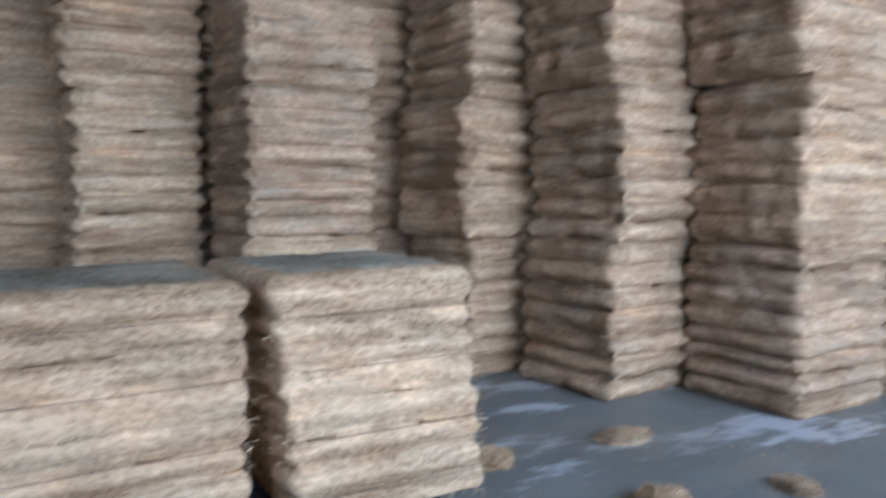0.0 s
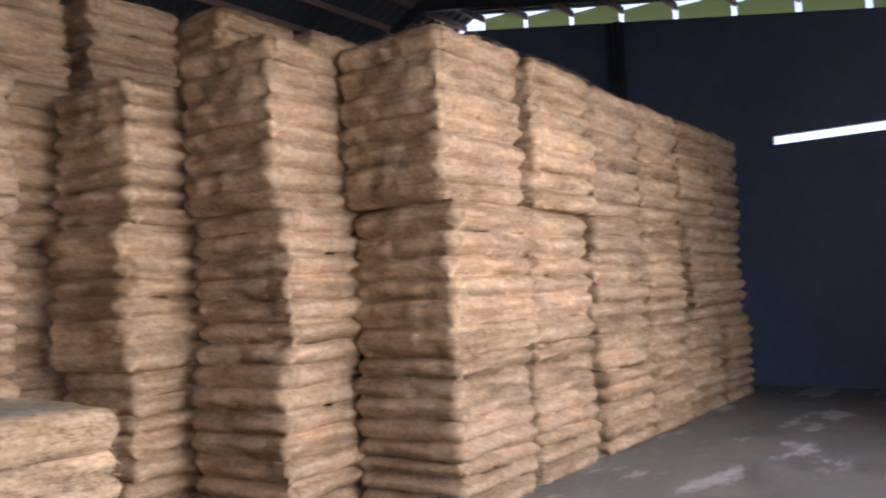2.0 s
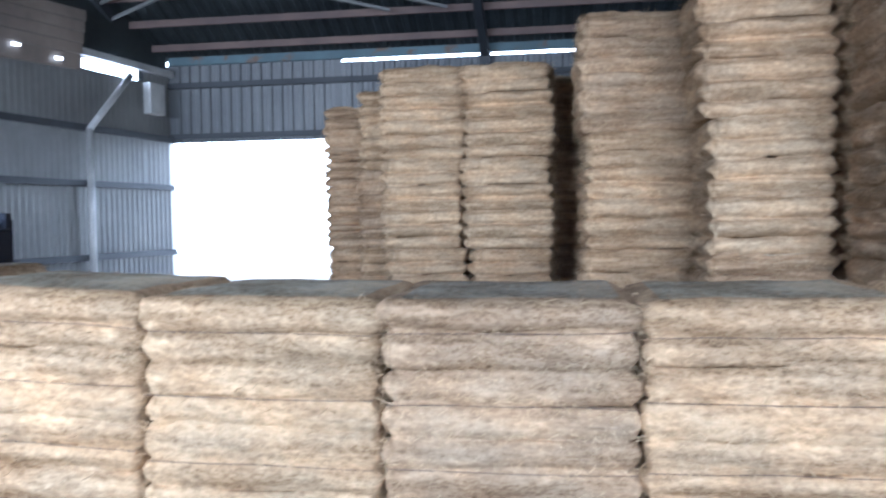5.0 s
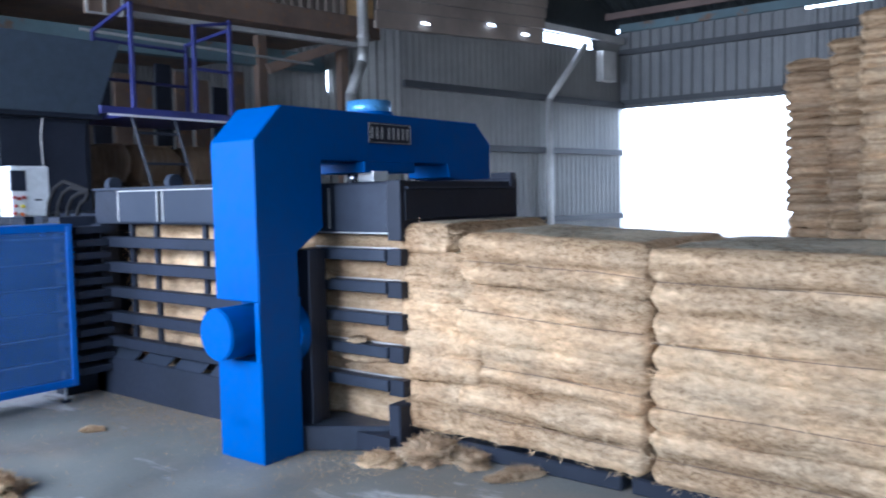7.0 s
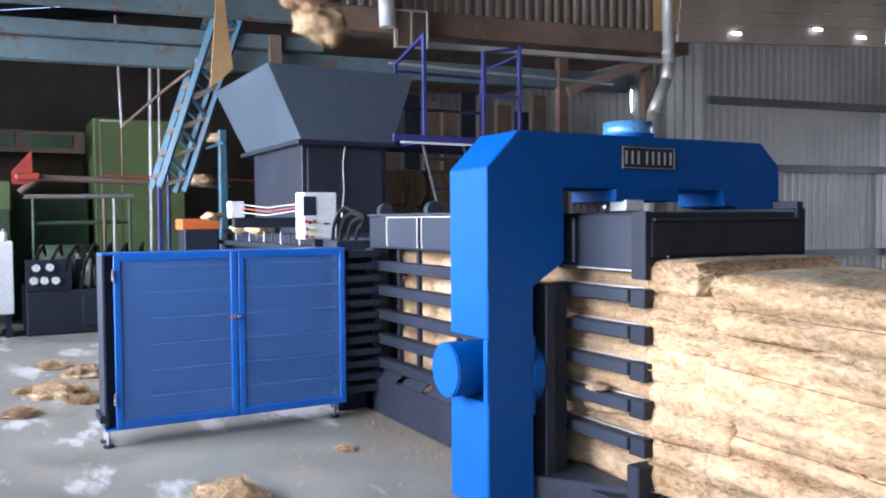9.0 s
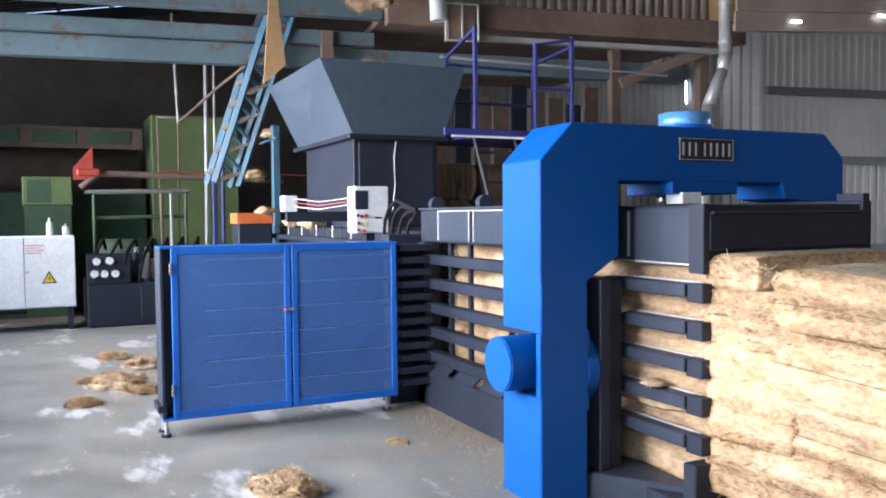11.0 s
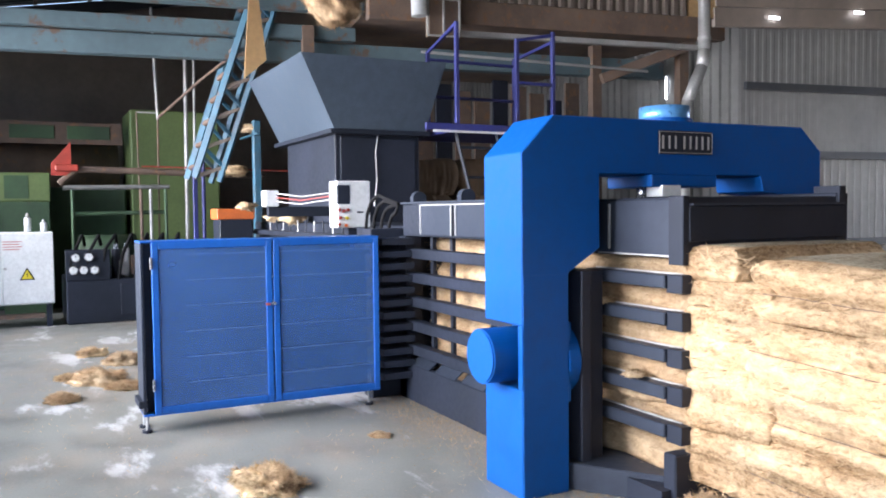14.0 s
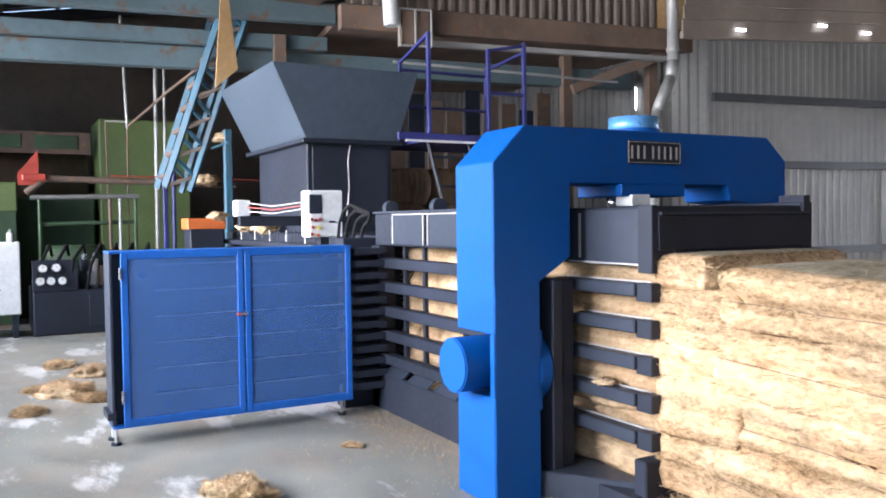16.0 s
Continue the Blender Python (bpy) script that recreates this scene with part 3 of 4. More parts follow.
def line_of_bales():
    """The finished bales that the press pushes out, one against the other."""
    lab = "straw-coloured pressed coir bale in the line leaving the press"
    group = "bales leaving the press"
    kinds = [bale_kind("fibre_bale", 1.11, 1.08, 1.13, 8, 40 + i, lab, group, puff=(0.040, 0.036, 0.042)[i], rough=0.013, crisp=2.0, roll=0.12, rad=0.045, side_mat=FIBRE_LIFTED) for i in range(3)]
    last = bale_kind("fibre_bale", 1.02, 1.06, 1.17, 8, 49, "straw-coloured pressed coir bale leaning at the end of the line", group, lean=-0.10, puff=0.036, rough=0.014, crisp=2.0, roll=0.1, rad=0.045, side_mat=FIBRE_LIFTED)
    last.matrix_world = pose(2.255, 3.49, 0.06, 0, 0, -1.2)
    spots = [((-3.03 - 1.87) / 2, 0, 2.4), ((-1.87 - 0.74) / 2, 1, 0.6), ((-0.74 + 0.39) / 2, 2, 0.0), ((0.39 + 1.53) / 2, 0, -0.3)]
    for i, (x, k, dip) in enumerate(spots):
        m = pose(x, 3.50 + 0.012 * (i % 2), (0.15, 0.105, 0.095, 0.09, 0.09)[i], 0, dip, (0.4, -0.6, 0.5, -0.4, 0.6)[i])
        if i < 3:
            kinds[k].matrix_world = m
        else:
            copy_thing(kinds[k], m)
    for i in range(5):
        x = -2.6 + i * 1.15
        bm = bmesh.new()
        if x < 3.6:
            box(bm, x - 0.55, x + 0.55, 3.08, 3.95, 0.0, 0.088, 0.01)
            tagged(part("skid_plate", bm, BLACK), "black steel skid under the line of bales", "skid", "skids under the bales")


line_of_bales()

STACK = []


def stacks():
    lab = "tan pressed coir bale stacked three high in the store"
    for i, (w, d, n, s) in enumerate(((1.14, 1.05, 6, 1), (1.18, 1.05, 7, 2), (1.10, 1.05, 7, 3), (1.16, 1.05, 6, 4), (1.12, 1.05, 8, 5))):
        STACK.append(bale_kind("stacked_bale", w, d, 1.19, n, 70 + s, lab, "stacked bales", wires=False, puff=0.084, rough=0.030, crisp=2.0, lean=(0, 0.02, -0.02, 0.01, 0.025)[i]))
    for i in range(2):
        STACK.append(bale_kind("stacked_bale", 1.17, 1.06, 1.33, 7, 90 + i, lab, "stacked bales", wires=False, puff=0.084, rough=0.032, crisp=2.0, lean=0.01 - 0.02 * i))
    used = set()
    rnd = random.Random(5)

    def put(x, y, level, turn=0.0, kind=None, pitch=1.2):
        k = rnd.randrange(5) if kind is None else kind
        m = pose(x + rnd.uniform(-0.05, 0.05), y + rnd.uniform(-0.045, 0.045), level * pitch, 0, 0, turn + rnd.uniform(-1.6, 1.6) + rnd.choice((0, 180))) @ Matrix.Diagonal((1, 1, pitch / 1.2, 1))
        if k not in used:
            used.add(k)
            STACK[k].matrix_world = m
        else:
            copy_thing(STACK[k], m)

    def column(x, y, n, turn=0.0, tall=False, pitch=1.2):
        """x: the left edge of the front, y: its front. tall: a larger bale on top."""
        for level in range(n):
            put(x + 0.59, y + 0.53, level, turn, 5 + (level + int(x * 7)) % 2 if tall and level == n - 1 else None, pitch)

    for i in range(6):  # the long run to the end wall
        column(5.37 + i * 1.25, 2.98, 3, 0.0, True)
    for i in range(6):
        column(5.47 + i * 1.25, 4.1, 3, 0.0, True)
    column(4.55, 4.02, 3, 2, True)
    column(4.06, 5.16, 3, 3, pitch=1.175)
    column(3.53, 6.45, 3, pitch=1.22)
    column(2.48, 5.80, 3, -2, pitch=1.213)
    column(1.29, 6.95, 3, -1, pitch=1.223)
    column(0.27, 8.25, 3, 1, pitch=1.24)
    column(-1.19, 9.95, 3, -3, pitch=1.19)  # the group beside the doorway
    column(-2.36, 10.15, 3, 2, pitch=1.20)
    column(-2.93, 11.3, 3, -2, pitch=1.17)
    column(-3.80, 12.45, 3, 3, pitch=1.14)
    column(-0.2, 11.3, 3)
    for x, y in ((2.50, 7.2), (3.72, 7.25), (4.95, 7.2), (6.2, 6.6), (4.62, 6.1), (1.47, 8.15), (7.47, 6.4)):
        column(x, y, 4 if y > 6.3 and x > 1.9 else 3, pitch=1.25)


stacks()

# ---- the press ----


def press():
    t = thing("baling_press", "blue and black hydraulic baling press with a portal frame", "baling press")
    xa, xb = -4.252, -3.865
    # portal over the outlet
    bm = bmesh.new()
    prism(bm, [(2.30, 0.93), (2.30, 1.84), (2.50, 2.045), (4.42, 2.05), (4.60, 1.90), (4.60, 0.0), (4.28, 0.0), (4.28, 1.62), (4.08, 1.64), (4.05, 1.735), (2.81, 1.737), (2.81, 1.33), (2.60, 1.20), (2.60, 0.93)], xa, xb)
    bmesh.ops.bevel(bm, geom=bm.edges[:], offset=0.006, segments=1, affect="EDGES")
    portal = part("portal_frame", bm, BLUE, t, "bright blue welded portal frame")
    part("portal_foot", B(xa, xb, 2.30, 2.60, 0.0, 0.59, 0.006), BLUE, t, "bright blue column foot")
    part("portal_web", B(xa + 0.02, xb, 2.47, 2.60, 0.59, 0.93), BLUE, t)
    part("portal_cheek", B(xb - 0.04, xb, 2.30, 2.47, 0.59, 0.93), BLUE, t)
    part("portal_face", B(xb, xb + 0.003, 2.307, 2.593, 0.006, 1.195), BLUE, t)
    bm = rod(bmesh.new(), (-4.09, 2.17, 0.75), (-4.09, 2.48, 0.75), 0.15, 40)
    bmesh.ops.bevel(bm, geom=[e for e in bm.edges if len(e.link_faces) == 2 and e.calc_face_angle(0) > 1], offset=0.008, segments=2, affect="EDGES")
    part("side_cylinder", bm, BLUE, t, "blue hydraulic cylinder end")
    bm = rod(bmesh.new(), (-4.05, 2.60, 0.71), (-4.05, 2.672, 0.71), 0.20, 36)
    part("cylinder_flange", bm, BLUE, t)
    part("flange_plate", B(-4.2, -3.885, 2.60, 2.63, 0.49, 0.93, 0.004), BLUE, t)
    # ram on the cross beam
    part("ram_cylinder", rod(bmesh.new(), (-4.06, 3.45, 2.05), (-4.06, 3.45, 2.15), 0.15, 36), RAM_BLUE, t, "pale blue ram cylinder top", True)
    part("ram_collar", rod(bmesh.new(), (-4.06, 3.45, 2.045), (-4.06, 3.45, 2.075), 0.165, 36), BLUE, t)
    part("ram_flange", B(-4.24, -3.84, 3.16, 3.66, 1.665, 1.737, 0.006), BLUE, t)
    part("ram_rod", rod(bmesh.new(), (-4.06, 3.34, 1.60), (-4.06, 3.34, 1.67), 0.08, 24), CHROME, t, "", True)
    part("clevis", B(-3.96, -3.82, 3.22, 3.36, 1.61, 1.675, 0.004), WHITE, t, "white painted clevis block")
    # sign with unlettered bars
    sign = part("sign_plate", B(xb, xb + 0.008, 3.225, 3.64, 1.855, 1.99, 0.002), BLACK, t, "black maker's plate with raised pale bars")
    bm = bmesh.new()
    box(bm, xb + 0.008, xb + 0.011, 3.232, 3.633, 1.861, 1.864), box(bm, xb + 0.008, xb + 0.011, 3.232, 3.633, 1.981, 1.984)
    box(bm, xb + 0.008, xb + 0.011, 3.229, 3.232, 1.861, 1.984), box(bm, xb + 0.008, xb + 0.011, 3.633, 3.636, 1.861, 1.984)
    part("plate_border", bm, ZINC, sign)
    for i in range(8):
        y = 3.25 + i * 0.047 + (0.02 if i > 2 else 0)
        part("plate_bar", B(xb + 0.008, xb + 0.011, y, y + 0.013, 1.885, 1.96), ZINC, sign)
    # black body: outlet section
    part("outlet_cheek", B(-4.25, -3.865, 2.685, 2.752, 0.10, 1.205, 0.006), BLACK, t)
    part("outlet_post", B(-4.24, -3.90, 2.754, 2.86, 0.10, 1.20, 0.006), BLACK, t)
    for z in (1.165, 0.975, 0.785, 0.592, 0.395):
        r = part("channel_rail", B(-4.10, -3.44, 2.885, 2.985, z - 0.032, z + 0.037, 0.006), GREY_PANEL, t, "slate-grey steel channel rail")
        part("rail_end", B(-3.45, -3.335, 2.905, 2.975, z - 0.055, z + 0.04, 0.004), BLACK, r)
        part("rail_lip", B(-4.10, -3.40, 2.965, 2.978, z + 0.037, z + 0.044), ZINC, r)
    bm = bmesh.new()
    plan = ((-3.97, 2.61), (-3.90, 2.61), (-3.42, 2.94), (-3.42, 3.0), (-3.97, 3.0))
    lo, hi = [bm.verts.new((x, y, 0.0)) for x, y in plan], [bm.verts.new((x, y, 0.15)) for x, y in plan]
    bm.faces.new(lo[::-1]), bm.faces.new(hi)
    for i in range(5):
        bm.faces.new((lo[i], lo[(i + 1) % 5], hi[(i + 1) % 5], hi[i]))
    bmesh.ops.bevel(bm, geom=bm.edges[:], offset=0.008, segments=1, affect="EDGES")
    part("base_apron", bm, GREY_PANEL, t, "dusty slate-grey steel apron")
    part("base_end", B(-3.42, -3.33, 2.86, 3.0, 0.02, 0.30, 0.008), BLACK, t)
    b = part("top_box", B(-4.10, -3.345, 2.95, 4.10, 1.285, 1.60, 0.006), BLACK, t)
    part("top_panel", B(-4.07, -3.445, 2.935, 2.948, 1.30, 1.585, 0.003), GREY_PANEL, b, "slate-grey cover panel")
    bm = B(-3.94, -3.928, 2.925, 2.935, 1.32, 1.57)
    box(bm, -4.03, -3.45, 2.927, 2.935, 1.292, 1.30)
    part("panel_weld", bm, ZINC, b)
    part("end_stiffener", B(-3.44, -3.335, 2.91, 2.95, 1.255, 1.605, 0.004), BLACK, b)
    part("cross_channel", B(-3.42, -3.33, 2.95, 4.12, 1.37, 1.555, 0.006), BLACK, t)
    part("cross_lip", B(-3.42, -3.315, 2.96, 4.10, 1.555, 1.568), GREY_PANEL, t)
    part("far_cheek", B(-4.2, -3.34, 4.06, 4.16, 0.0, 1.62, 0.006), BLACK, t)
    part("top_gusset", B(-3.50, -3.33, 4.07, 4.125, 1.555, 1.66, 0.004), BLACK, t)
    # black body: pressing chamber
    b = part("chamber_top", B(-6.42, -4.26, 2.78, 4.15, 1.34, 1.60, 0.008), BLACK, t)
    for x0, x1 in ((-6.05, -5.52), (-5.47, -4.28)):
        part("cover_panel", B(x0, x1, 2.765, 2.778, 1.355, 1.585, 0.003), GREY_PANEL, b, "slate-grey cover panel")
    for x in (-6.045, -5.53, -5.46):
        part("panel_weld", B(x - 0.006, x + 0.006, 2.757, 2.765, 1.36, 1.58), ZINC, b, "pale weld seam")
    part("panel_weld", B(-6.05, -4.28, 2.757, 2.765, 1.583, 1.592), ZINC, b)
    part("top_edge", B(-6.42, -4.26, 2.76, 2.80, 1.60, 1.615), GREY_PANEL, b)
    part("corner_post", B(-6.44, -6.30, 2.75, 2.90, 0.0, 1.34, 0.006), BLACK, t)
    part("skirt", B(-6.44, -4.26, 2.75, 2.80, 0.0, 0.30, 0.006), BLACK, t)
    for z in (1.20, 1.005, 0.81, 0.615, 0.42):
        part("chamber_rail", B(-6.32, -4.26, 2.76, 2.85, z - 0.04, z + 0.04, 0.006), BLACK, t)
    for x in (-6.05, -5.72, -5.12):
        part("strut", B(x - 0.02, x + 0.02, 2.86, 2.89, 0.30, 1.34), BLACK, t)
    for i in range(5):
        x = -6.25 + i * 0.42
        bm = bmesh.new()
        prism(bm, [(2.762, 0.30), (2.775, 0.30), (2.915, 0.40), (2.905, 0.41)], x, x + 0.33)
        part("skirt_flap", bm, GREY_PANEL, t, "dusty grey folded flap")
    part("far_wall", B(-6.42, -4.2, 4.10, 4.18, 0.0, 1.34), BLACK, t)
    part("bed_plate", B(-6.42, -3.36, 2.80, 4.15, 0.02, 0.12), BLACK, t)
    # tying side: black comb and hinge stack
    for i in range(12):
        z = 0.22 + i * 0.098
        part("comb_bar", B(-6.62, -6.20, 2.50, 2.78, z - 0.026, z + 0.026, 0.004), BLACK, t)
    part("comb_post", B(-6.62, -6.45, 2.50, 2.80, 0.0, 1.40, 0.006), BLACK, t)
    # charging chamber under the hopper
    part("rear_body", B(-11.6, -6.44, 2.86, 4.14, 0.0, 1.42, 0.01), BLACK, t)
    for i in range(12):
        part("deck_stud", rod(bmesh.new(), (-10.6 + i * 0.30, 2.80, 1.30), (-10.6 + i * 0.30, 2.80, 1.45), 0.008, 6), (ZINC, BLACK)[i % 2], t)
    part("deck_edge", B(-11.4, -6.6, 2.72, 2.86, 1.26, 1.32, 0.004), BLACK, t)
    tower = part("feed_tower", B(-10.5, -8.72, 3.02, 4.04, 1.42, 2.43, 0.01), BLACK, t)
    part("tower_cover", B(-8.722, -8.70, 3.08, 3.98, 1.5, 2.36, 0.004), BLACK, tower)
    part("rim_flange", B(-10.8, -8.58, 2.93, 4.12, 2.39, 2.44, 0.006), BLACK, tower)
    part("conduit", tube(bmesh.new(), [(-8.69, 3.52, 2.40), (-8.67, 3.48, 2.2), (-8.69, 3.50, 1.9), (-8.68, 3.46, 1.6)], 0.007), ZINC, tower)
    # hopper, four sloping plates open at the top
    lo = [(-10.7, 2.98), (-8.6, 2.98), (-8.6, 4.06), (-10.7, 4.06)]
    hi = [(-10.45, 2.526), (-8.3, 2.526), (-8.3, 4.18), (-10.45, 4.18)]
    hop = part("hopper", bmesh.new(), HOPPER, t, "slate-grey sheet steel feed hopper")
    for i in range(4):
        j = (i + 1) % 4
        bm = bmesh.new()
        vs = [bm.verts.new((*lo[i], 2.43)), bm.verts.new((*lo[j], 2.43)), bm.verts.new((*hi[j], 3.165)), bm.verts.new((*hi[i], 3.165))]
        bm.faces.new(vs)
        bmesh.ops.solidify(bm, geom=bm.faces[:], thickness=0.012)
        part("hopper_plate", bm, HOPPER, hop)
    # service deck with railing
    deck = part("service_deck", B(-9.4, -8.2, 4.2, 5.75, 2.41, 2.46, 0.004), BLUE_RAIL, t, "violet-blue service deck")
    part("deck_fascia", B(-8.215, -8.18, 3.87, 5.75, 2.42, 2.50, 0.004), BLUE_RAIL, deck)
    part("deck_trim", B(-8.178, -8.17, 3.95, 5.75, 2.40, 2.425), WHITE, deck)
    for x, y, z in ((-8.22, 4.27, 3.62), (-8.22, 5.55, 3.62), (-9.3, 4.45, 3.5), (-9.3, 5.7, 3.5), (-8.22, 5.05, 3.5)):
        part("rail_post", B(x - 0.022, x + 0.022, y - 0.022, y + 0.022, 2.46, z, 0.004), BLUE_RAIL, deck)
    for a, b in (((-8.22, 5.05, 3.48), (-8.22, 5.55, 3.58)), ((-8.22, 4.27, 3.6), (-9.3, 4.45, 3.48)), ((-9.3, 4.45, 3.4), (-9.3, 5.7, 3.4)), ((-8.22, 5.05, 3.0), (-8.22, 5.55, 3.0)), ((-9.3, 4.45, 2.95), (-9.3, 5.7, 2.95)), ((-8.22, 5.55, 3.5), (-9.3, 5.7, 3.48))):
        part("guard_rail", beam(bmesh.new(), a, b, 0.035, 0.035), BLUE_RAIL, deck)
    for y in (4.32, 4.85):
        part("ladder_stile", beam(bmesh.new(), (-8.0, y + 0.35, 0.4), (-8.35, y, 2.42), 0.05, 0.03), BLACK, deck)
    for i in range(6):
        f = (i + 0.5) / 6
        part("ladder_rung", beam(bmesh.new(), (-8.0 - 0.35 * f, 4.67 - 0.35 * f, 0.4 + 2.02 * f), (-8.0 - 0.35 * f, 5.2 - 0.35 * f, 0.4 + 2.02 * f), 0.03, 0.03), BLACK, deck)
    # control box on its arm
    cb = part("control_box", B(-7.36, -7.15, 2.47, 2.79, 1.40, 1.82, 0.01), WHITE, t, "white control box with screen and buttons")
    part("screen", B(-7.149, -7.142, 2.475, 2.585, 1.62, 1.775, 0.003), BLACK, cb, "dark operator screen")
    part("screen_frame", B(-7.153, -7.146, 2.468, 2.592, 1.612, 1.782), GREY_PANEL, cb)
    for y, z, mt in ((2.49, 1.56, RED), (2.53, 1.55, RED), (2.57, 1.56, RED), (2.50, 1.49, RED), (2.56, 1.485, YELLOW), (2.49, 1.43, RED), (2.55, 1.42, ORANGE)):
        part("push_button", rod(bmesh.new(), (-7.15, y, z), (-7.132, y, z), 0.014, 10), mt, cb)
    part("label_bar", B(-7.149, -7.145, 2.66, 2.72, 1.53, 1.545), BLACK, cb)
    part("control_post", B(-7.30, -7.22, 2.6, 2.68, 1.2, 1.40), BLACK, t)
    part("junction_box", B(-8.3, -8.15, 2.09, 2.23, 1.60, 1.76, 0.01), WHITE, t, "small white junction box")
    part("junction_bracket", B(-8.26, -8.19, 2.13, 3.0, 1.50, 1.60, 0.004), BLACK, t)
    for i, mt in enumerate((ZINC, RED, ZINC)):
        part("cable", tube(bmesh.new(), [(-8.15, 2.2, 1.73 - i * 0.04), (-7.8, 2.34, 1.69 - i * 0.035), (-7.36, 2.5, 1.72 - i * 0.03)], 0.005, 6), mt, t)
    for i in range(4):
        r = 0.32 - i * 0.05
        pts = [(-6.95 + 0.1 * i, 2.66 + 0.03 * i, 1.36)] + [(-6.95 + 0.1 * i + r * (1 - math.cos(a)), 2.66 + 0.03 * i, 1.36 + r * math.sin(a)) for a in (0.5, 1.0, 1.5)] + [(-6.42, 2.74, 1.60)]
        part("hose", tube(bmesh.new(), pts, 0.016, 8), RUBBER, t, "black hydraulic hose")
    for x, y in ((-6.2, 2.82), (-5.4, 2.82)):
        part("lifting_lug", rod(bmesh.new(), (x - 0.03, y, 1.64), (x + 0.03, y, 1.64), 0.06, 14), GREY_PANEL, t)
    return t


press()


def press_fill():
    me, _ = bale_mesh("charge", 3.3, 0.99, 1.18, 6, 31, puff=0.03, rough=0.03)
    ob = new("fibre_charge", me)
    ob.matrix_world = pose(-4.72, 3.52, 0.125)
    st = new("loose_strand", wisps("loose_strand", 3.3, 1.03, 1.18, 5500, 33, 0.06))
    st.parent = ob
    tagged(st, kind="stuff")
    tagged(ob, "loose tan coir packed inside the press chamber", "fibre")
    me, _ = bale_mesh("young", 0.54, 1.09, 1.03, 7, 47, puff=0.016, rough=0.012, crisp=2.2, roll=0.0, rad=0.02, side_mat=FIBRE_LIFTED)
    ob = new("fibre_bale", me)
    ob.matrix_world = pose(-3.11, 3.505, 0.155)
    me, _ = bale_mesh("top_roll", 0.34, 1.09, 0.17, 1, 48, puff=0.03, rough=0.012, crisp=2.0, roll=0.12, rad=0.03, side_mat=FIBRE_LIFTED)
    roll = new("top_roll", me)
    roll.parent = ob
    roll.location = (-0.10, 0.0, 1.02)
    st = new("loose_strand", wisps("loose_strand", 0.34, 1.1, 1.17, 1600, 34, 0.06))
    st.parent = ob
    tagged(st, kind="stuff")
    tagged(ob, "start of a new coir bale emerging from the press", "fibre bale", "bales leaving the press")


press_fill()


def guard_cage():
    """The needle guard: a steel case with two screened doors."""
    t = thing("guard_cage", "blue steel guard case with two wire-screened doors on feet", "guard cage")
    x, za, zb = -6.172, 0.147, 1.342
    part("side_plate", B(-6.46, x - 0.03, 0.69, 0.71, 0.14, 1.34, 0.003), GREY_PANEL, t, "dark grey side plate")
    part("back_plate", B(-6.48, -6.46, 0.69, 2.46, 0.14, 1.34), GREY_PANEL, t)
    part("top_plate", B(-6.48, x - 0.005, 0.69, 2.46, 1.34, 1.352), BLUE_DARK, t)
    part("bottom_plate", B(-6.48, x - 0.005, 0.69, 2.46, 0.135, 0.147), BLUE_DARK, t)
    for i in range(6):
        z = 0.30 + i * 0.185
        part("needle_bar", B(-6.40, -6.30, 0.98, 2.44, z - 0.02, z + 0.02, 0.004), BLACK, t)
        part("needle_lip", B(-6.31, -6.295, 0.98, 2.44, z + 0.02, z + 0.028), ZINC, t)
    part("inner_plate", B(-6.30, -6.27, 0.72, 1.0, 0.15, 1.33), GREY_PANEL, t)
    for a, b in ((0.763, 1.606), (1.616, 2.455)):
        d = part("screen_door", B(x - 0.012, x - 0.008, a + 0.03, b - 0.03, za + 0.03, zb - 0.03), SCREEN, t, "blue wire-screened door")
        w = 0.045
        part("stile", B(x - 0.03, x, a, a + w, za, zb, 0.004), BLUE_DARK, d)
        part("stile", B(x - 0.03, x, b - w, b, za, zb, 0.004), BLUE_DARK, d)
        part("door_rail", B(x - 0.029, x - 0.001, a + w, b - w, zb - w, zb, 0.004), BLUE_DARK, d)
        part("door_rail", B(x - 0.029, x - 0.001, a + w, b - w, za, za + w, 0.004), BLUE_DARK, d)
    part("latch", B(x, x + 0.02, 1.59, 1.63, 0.86, 0.885, 0.003), CHROME, t)
    part("latch_tab", B(x, x + 0.015, 1.55, 1.585, 0.86, 0.88, 0.003), RED, t)
    for z in (0.35, 1.2):
        part("hinge", rod(bmesh.new(), (x + 0.005, 0.758, z - 0.04), (x + 0.005, 0.758, z + 0.04), 0.01, 8), CHROME, t)
    for yy, xx in ((0.72, -6.28), (0.72, -6.44), (2.40, -6.28)):
        f = part("levelling_foot", rod(bmesh.new(), (xx, yy, 0.02), (xx, yy, 0.24), 0.012, 8), ZINC, t)
        part("foot_pad", rod(bmesh.new(), (xx, yy, 0.0), (xx, yy, 0.02), 0.035, 14), BLACK, f)
    part("foot_bracket", B(-6.46, -6.2, 0.66, 0.72, 0.19, 0.24, 0.003), BLACK, t)


guard_cage()

